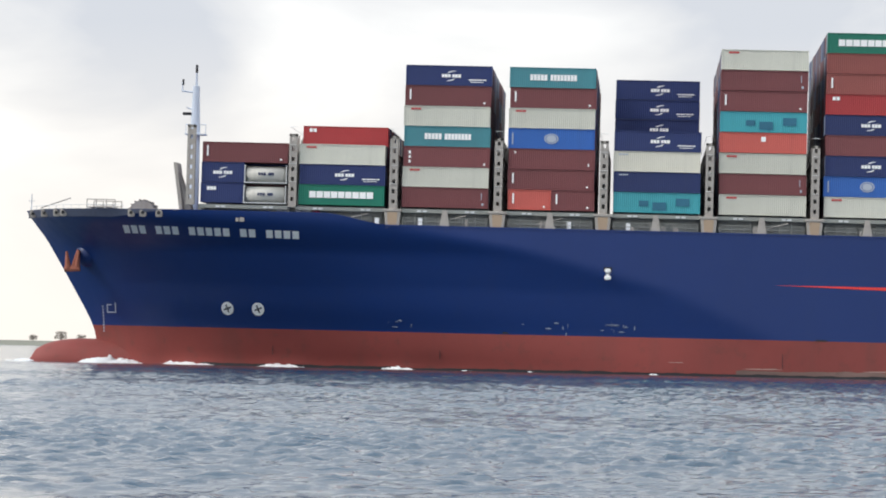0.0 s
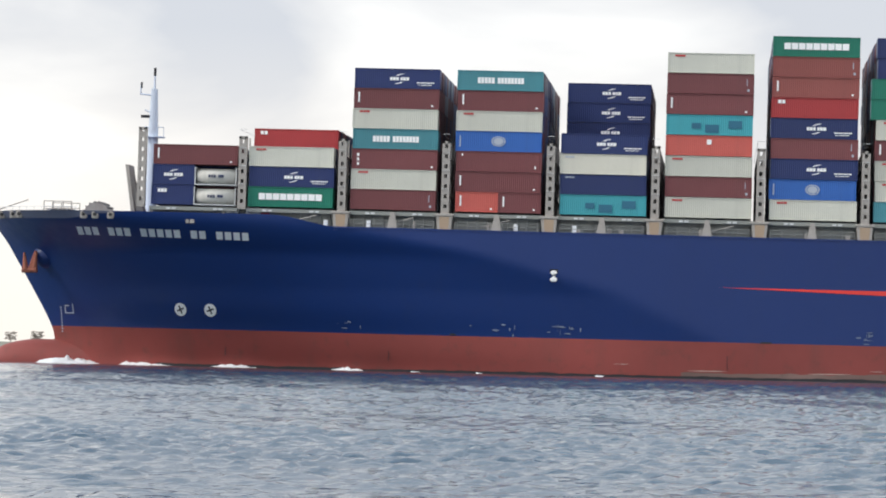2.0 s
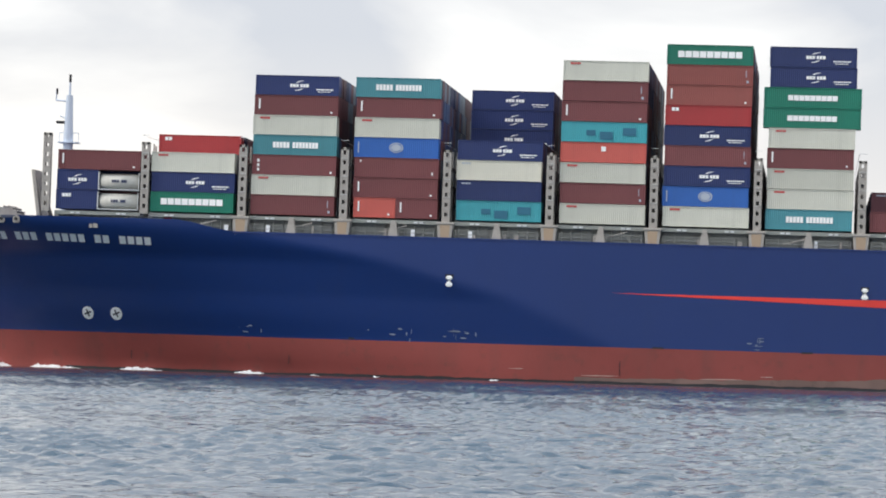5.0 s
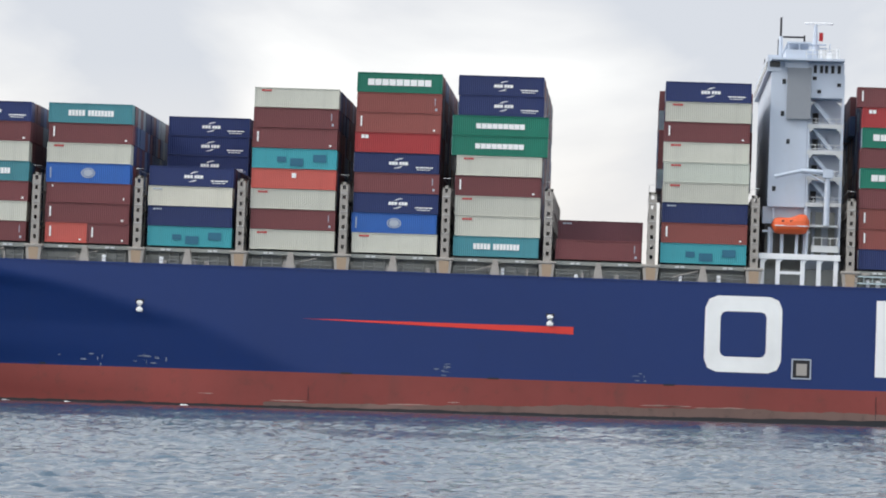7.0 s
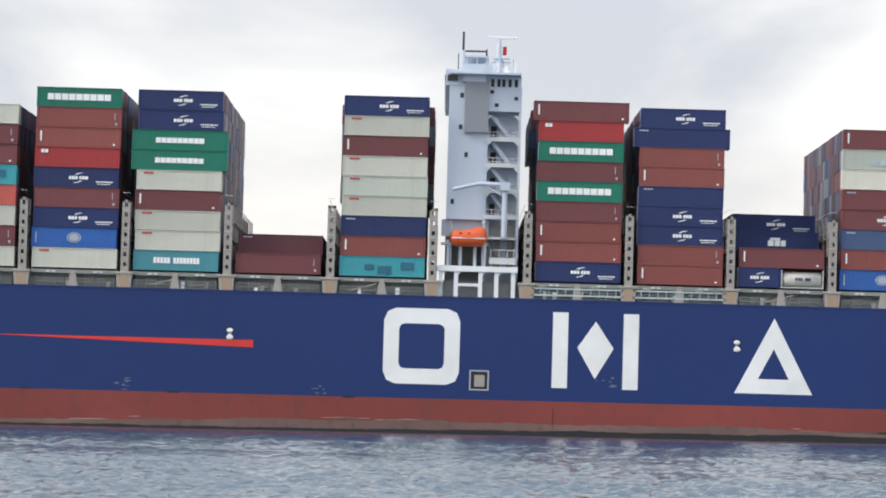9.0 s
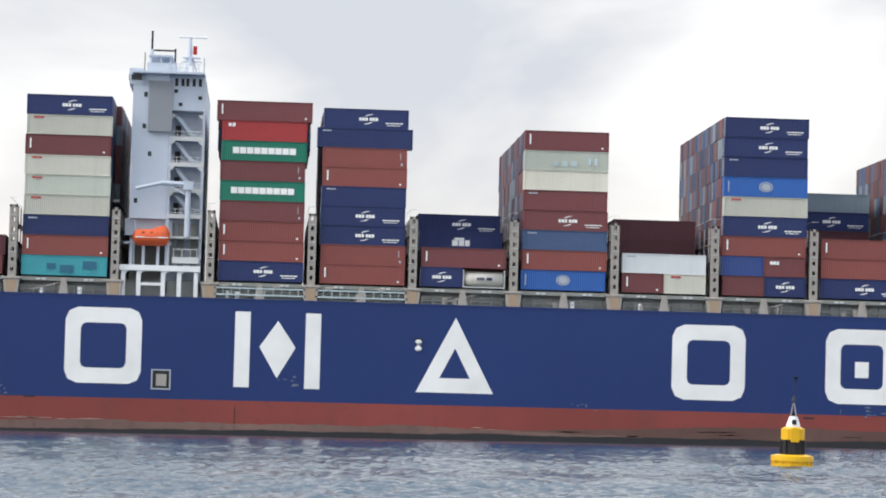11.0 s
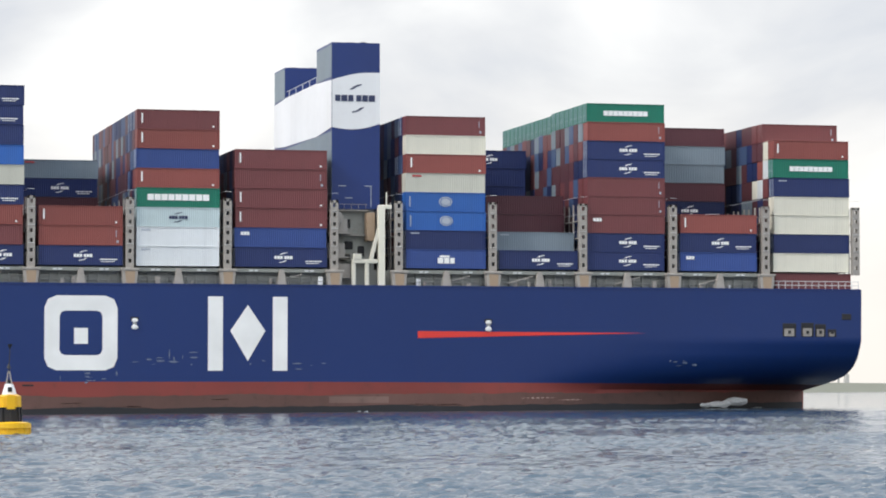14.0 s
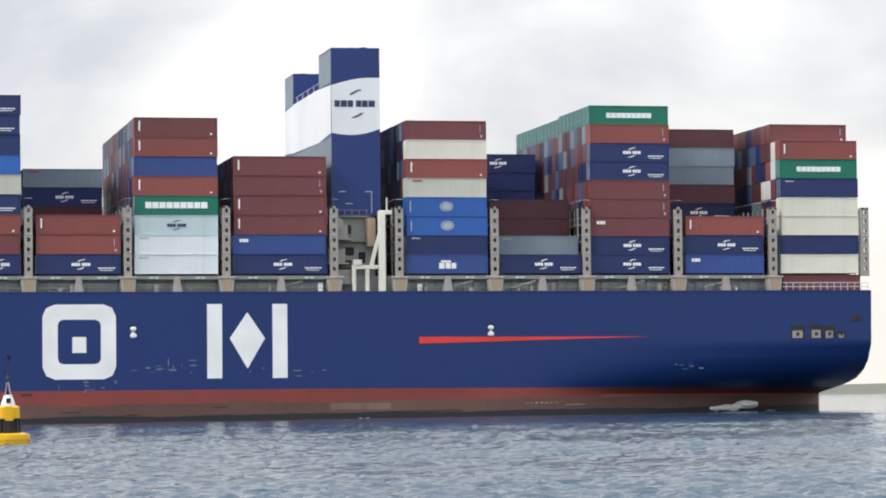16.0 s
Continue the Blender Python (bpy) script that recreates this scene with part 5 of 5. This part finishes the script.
    box(bm, 158.2, 159.4, 2.2, 4.2, 26.4, 30.6)
    part("rusty_locker", bevelled(bm, 0.05), M["tan"], f, "rust-stained tan locker behind the crane")
    for z in (23.5, 27.2, 30.9):
        bm = bmesh.new()
        box(bm, 152.6, 158.6, 3.6, 4.5, z, z + 0.15)
        for k in range(6):
            rod(bm, (152.8 + k * 1.1, 3.7, z), (152.8 + k * 1.1, 3.7, z + 1.0), 0.035, 4)
        rod(bm, (152.7, 3.7, z + 1.0), (158.5, 3.7, z + 1.0), 0.035, 4)
        part("casing_walkway", bm, M["grey"], f)
    bm = bmesh.new()
    box(bm, 159.6, 160.6, 0.7, 1.7, DECK, 31.6)
    box(bm, 159.7, 161.6, 0.8, 1.6, 31.1, 31.7)
    rod(bm, (160.9, 1.2, 31.7), (160.9, 1.2, 33.6), 0.11)
    crane = part("hose_crane", bevelled(bm, 0.05), M["box_cream"], ship, "cream-white bunker crane on deck")
    for x in (155.6, 157.6):
        bm = bmesh.new()
        box(bm, x, x + 0.55, 0.7, 1.3, DECK - 0.1, 23.0)
        part("post", bevelled(bm, 0.05), M["box_cream"], crane)
    bm = bmesh.new()
    box(bm, 155.6, 159.5, 0.7, 1.3, 23.0, 23.6)
    part("crossbeam", bevelled(bm, 0.05), M["box_cream"], crane)
    bm = bmesh.new()
    prism(bm, ((158.2, 23.6), (158.8, 23.6), (160.0, 28.3), (159.5, 28.3)), 1, 0.8, 1.3)
    part("brace", bevelled(bm, 0.05), M["box_cream"], crane)
    bm = bmesh.new()
    box(bm, 155.8, 157.0, 0.6, 1.2, 23.6, 24.4)
    part("winch_box", bevelled(bm, 0.05), M["box_cream"], crane)


funnel()


# ---- stern ----
def stern_fittings():
    for x, w, z0, z1 in ((222.5, 2.3, 12.35, 14.5), (225.5, 2.15, 12.35, 14.6), (227.75, 1.85, 12.35, 14.4), (229.8, 1.5, 12.35, 13.6), (232.1, 1.65, 14.95, 16.0)):
        bm = bmesh.new()
        box(bm, x, x + w, side_y(x, 13) - 0.05, side_y(x, 13) + 0.3, z0, z1)
        port = part("mooring_port", bevelled(bm, 0.1), M["dark"], ship, "dark mooring opening in the quarter")
        if z0 < 14:
            bm = bmesh.new()
            box(bm, x + 0.25, x + w - 0.35, side_y(x, 13) - 0.16, side_y(x, 13), z0 + 0.1, z0 + (z1 - z0) * 0.62)
            ch = part("roller_chock", bevelled(bm, 0.15, 2), M["grey"], port, "grey roller chock")
            bm = bmesh.new()
            box(bm, x + w / 2 - 0.25, x + w / 2 + 0.2, side_y(x, 13) - 0.2, side_y(x, 13), z0 + 0.5, z0 + 1.0)
            part("opening", bm, M["dark"], ch)
    bm = bmesh.new()
    for z in (DECK + 0.6, DECK + 1.2):
        rod(bm, (221, 0.3, z), (235.0, 0.3, z), 0.05, 4)
    for i in range(14):
        x = 221 + 14.0 * i / 13
        rod(bm, (x, 0.3, DECK), (x, 0.3, DECK + 1.2), 0.05, 4)
    part("stern_rail", bm, M["rail"], ship)
    for i in range(1):
        container(12.19, "maroon", "n", pose(221.9, 1.2, DECK - 0.4))


stern_fittings()


# ---- foam that the hull throws up ----
def foam_patch(x0, x1, width, high, seed, fade=True):
    bm = bmesh.new()
    rnd = random.Random(seed)
    n, m = max(8, int((x1 - x0) / 0.35)), 7
    rows = []
    for i in range(n + 1):
        u = i / n
        x = x0 + (x1 - x0) * u
        env = math.sin(math.pi * min(1, u * 1.15 + 0.02)) ** 0.7 * (1 - 0.5 * u) if fade else math.sin(math.pi * u) ** 0.5
        row = []
        for j in range(m + 1):
            v = j / m
            bumpy = 0.55 + 0.6 * noise.noise((x * 0.9, v * 3 + seed, 0.3)) + 0.45 * noise.noise((x * 2.7, v * 6, seed)) + 0.35 * rnd.random()
            wl = SLOPE * x
            y = min(side_y(max(x, -157.2), 0.3), 23.6) + 0.6 - v * width * (0.5 + 0.5 * env)
            z = wl - 0.2 + 1.25 * high * env * max(0.0, bumpy) * math.sin(math.pi * (0.12 + 0.88 * v)) ** 0.8
            row.append(bm.verts.new((x + rnd.uniform(-0.1, 0.1), y, z)))
        rows.append(row)
    for a, b in zip(rows, rows[1:]):
        for j in range(m):
            bm.faces.new((a[j], a[j + 1], b[j + 1], b[j]))
    for f in bm.faces:
        f.smooth = True
    ob = new("foam", mesh_of("foam", bm, M["foam"]))
    tagged(ob, "white broken foam along the moving hull", "foam", "foam along the hull", kind="stuff")
    RIDERS.append((ob, Matrix()))


for x0, x1, w, h, s in ((-159.0, -147.0, 4.5, 1.35, 1), (-146.5, -135.0, 2.4, 0.8, 2), (-131.5, -121.0, 2.0, 0.65, 3), (-113.0, -106.0, 1.6, 0.7, 4), (-101, -98, 1.2, 0.35, 5),
                        (-92, -88.5, 1.2, 0.4, 6), (-74.5, -72.0, 1.2, 0.6, 7), (-54, -51, 1.0, 0.4, 8), (-40, -37, 1.0, 0.3, 9), (154, 162, 1.3, 0.35, 11), (222, 228, 1.5, 0.4, 12)):
    foam_patch(x0, x1, w, h, s)


def bow_spray():
    bm = bmesh.new()
    rnd = random.Random(4)
    for i in range(16):
        a = i / 15
        bmesh.ops.create_icosphere(bm, subdivisions=2, radius=rnd.uniform(0.35, 0.8), matrix=Matrix.Translation((-171.3 + 4.3 * a, 27 + rnd.uniform(-2.5, 1), -1.75 + 0.5 * a)) @ Matrix.Diagonal((1.6, 1.2, 0.75, 1)))
    for v in bm.verts:
        v.co += noise.noise_vector(v.co * 1.7) * 0.25
    ob = new("foam", mesh_of("foam", bm, M["foam"]))
    tagged(ob, "white bow wave ahead of the bulb", "foam", "foam along the hull", kind="stuff")
    RIDERS.append((ob, Matrix()))
    bm = bmesh.new()                                           # wash under the counter
    for i in range(26):
        a = i / 25
        bmesh.ops.create_icosphere(bm, subdivisions=2, radius=0.35 + 0.55 * a * rnd.random(), matrix=Matrix.Translation((211.5 + 7.2 * a, side_y(215, 2.2) - 1.2, 1.95 + 0.75 * a * rnd.random())) @ Matrix.Diagonal((1.7, 1.0, 0.7, 1)))
    for v in bm.verts:
        v.co += noise.noise_vector(v.co * 1.9) * 0.25
    ob = new("foam", mesh_of("foam", bm, M["foam"]))
    tagged(ob, "white propeller wash under the stern", "foam", "foam along the hull", kind="stuff")
    RIDERS.append((ob, Matrix()))


bow_spray()


# ---- the buoy ----
BUOY = (54.4, -221.0, 0.0)


def build_buoy():
    b = tagged(new("buoy"), "yellow and black cardinal buoy floating on the water", "buoy")
    bm = bmesh.new()
    taper(bm, -0.8, 0.3, 1.5, 1.52, n=28)
    taper(bm, 0.3, 0.42, 1.44, 1.44, n=28)
    taper(bm, 0.42, 0.8, 1.6, 1.58, n=28)
    taper(bm, 0.8, 0.9, 1.5, 1.2, n=28)
    part("float", bm, M["yellow"], b, "yellow drum float")
    bm = bmesh.new()
    for k in range(14):
        a = 2 * math.pi * k / 14
        box(bm, 1.52 * math.cos(a) - 0.05, 1.52 * math.cos(a) + 0.05, 1.52 * math.sin(a) - 0.05, 1.52 * math.sin(a) + 0.05, 0.05, 0.75)
    part("fender_bar", bm, M["yellow"], b)
    bm = bmesh.new()
    taper(bm, 0.85, 2.0, 0.78, 0.8, n=10)
    for k in range(8):
        a = 2 * math.pi * k / 8
        rod(bm, (0.88 * math.cos(a), 0.88 * math.sin(a), 0.85), (0.86 * math.cos(a), 0.86 * math.sin(a), 2.0), 0.08, 6)
    part("lower_band", bm, M["black"], b, "black cage section")
    bm = bmesh.new()
    taper(bm, 2.0, 2.8, 0.9, 0.88, n=10)
    box(bm, -0.3, 0.3, -1.1, -0.95, 1.85, 2.9)
    taper(bm, 2.8, 2.95, 0.9, 0.6, n=12)
    part("upper_band", bm, M["yellow"], b, "yellow equipment section")
    bm = bmesh.new()
    taper(bm, 2.9, 3.1, 0.55, 0.52, n=14)
    taper(bm, 3.1, 3.75, 0.52, 0.3, n=14)
    part("lantern_housing", bm, M["white"], b, "white lantern housing")
    bm = bmesh.new()
    box(bm, -0.16, 0.16, -0.56, -0.4, 3.15, 3.5)
    part("housing_window", bevelled(bm, 0.03), M["black"], b)
    bm = bmesh.new()
    for k in range(4):
        a = 2 * math.pi * k / 4 + 0.6
        rod(bm, (0.3 * math.cos(a), 0.3 * math.sin(a), 3.7), (0.07 * math.cos(a), 0.07 * math.sin(a), 4.7), 0.04, 5)
    part("lantern_frame", bm, M["grey"], b, "slim grey tripod")
    bm = bmesh.new()
    taper(bm, 3.75, 4.05, 0.13, 0.13, n=10)
    part("lantern", bm, M["glass"], b)
    bm = bmesh.new()
    rod(bm, (0, 0, 4.5), (0.12, 0, 6.7), 0.035, 6)
    taper(bm, 4.9, 5.3, 0.18, 0.02, n=12)
    taper(bm, 6.3, 6.7, 0.02, 0.19, x=0.11, n=12)
    part("topmark", bm, M["black"], b, "two black cone topmarks on a rod")
    return b


buoy = build_buoy()


# ---- far bank: trees and towers ----
def bare_tree(name_seed, x, y, h):
    rnd = random.Random(name_seed)
    t = tagged(new("tree"), "distant leafless tree on the far bank", "tree", "trees on the far bank")
    bm = bmesh.new()
    taper(bm, 0, h * 0.55, 0.35, 0.15, n=7)
    for _ in range(9):
        a, z = rnd.uniform(0, 6.28), rnd.uniform(0.3, 0.6) * h
        rod(bm, (0, 0, z), (math.cos(a) * h * 0.3, math.sin(a) * h * 0.3, z + h * rnd.uniform(0.15, 0.35)), 0.08, 5)
    part("trunk", bm, M["bark"], t)
    bm = bmesh.new()
    for _ in range(90):
        a, r = rnd.uniform(0, 6.28), h * 0.5 * rnd.random() ** 0.6
        p = (r * math.cos(a), r * math.sin(a), h * (0.62 + 0.34 * rnd.uniform(-1, 1) * (1 - (r / h) ** 2)))
        bmesh.ops.create_icosphere(bm, subdivisions=1, radius=h * rnd.uniform(0.035, 0.085), matrix=Matrix.Translation(p) @ Matrix.Diagonal((1.3, 1.0, 0.7, 1)))
    part("crown", bm, M["twig"], t)
    t.matrix_basis = pose(x, y, 1.6)


rnd = random.Random(8)
for i in range(26):
    bare_tree(i, -640 + i * 17 + rnd.uniform(-9, 9), 1575 + rnd.uniform(-20, 30), rnd.uniform(4.5, 9.5))
for x, h, w in ((812, 14, 1.3), (818, 10, 3.0)):
    tw = tagged(new("tower"), "pale distant tower on the far bank", "tower", "towers on the far bank")
    bm = bmesh.new()
    box(bm, -w / 2, w / 2, -w / 2, w / 2, 0, h * 0.8)
    box(bm, -w / 4, w / 4, -w / 4, w / 4, h * 0.8, h)
    part("shaft", bm, M["pale"], tw)
    tw.matrix_basis = pose(x, 1600, 4.0)


def ship_pose(t):
    return Matrix.Translation((-SHIP_SPEED * (t - 8.0), 0, 0)) @ pose(0, 0, 0, 0, TRIM, 0)


def motions():
    for ob, m in RIDERS:
        walk(ob, [(t, ship_pose(t) @ m) for t in (0.0, 16.0)])
    walk(water, [(t, pose(-0.34 * (t - 8), -1.25 * (t - 8), 0)) for t in (0.0, 16.0)])
    x, y, z = BUOY
    walk(buoy, [(t, pose(x, y, z + 0.05 * math.sin(1.9 * t), 1.6 * math.sin(1.3 * t), 1.2 * math.sin(1.1 * t + 1), 0)) for t in [0.8 * k for k in range(21)]])


motions()
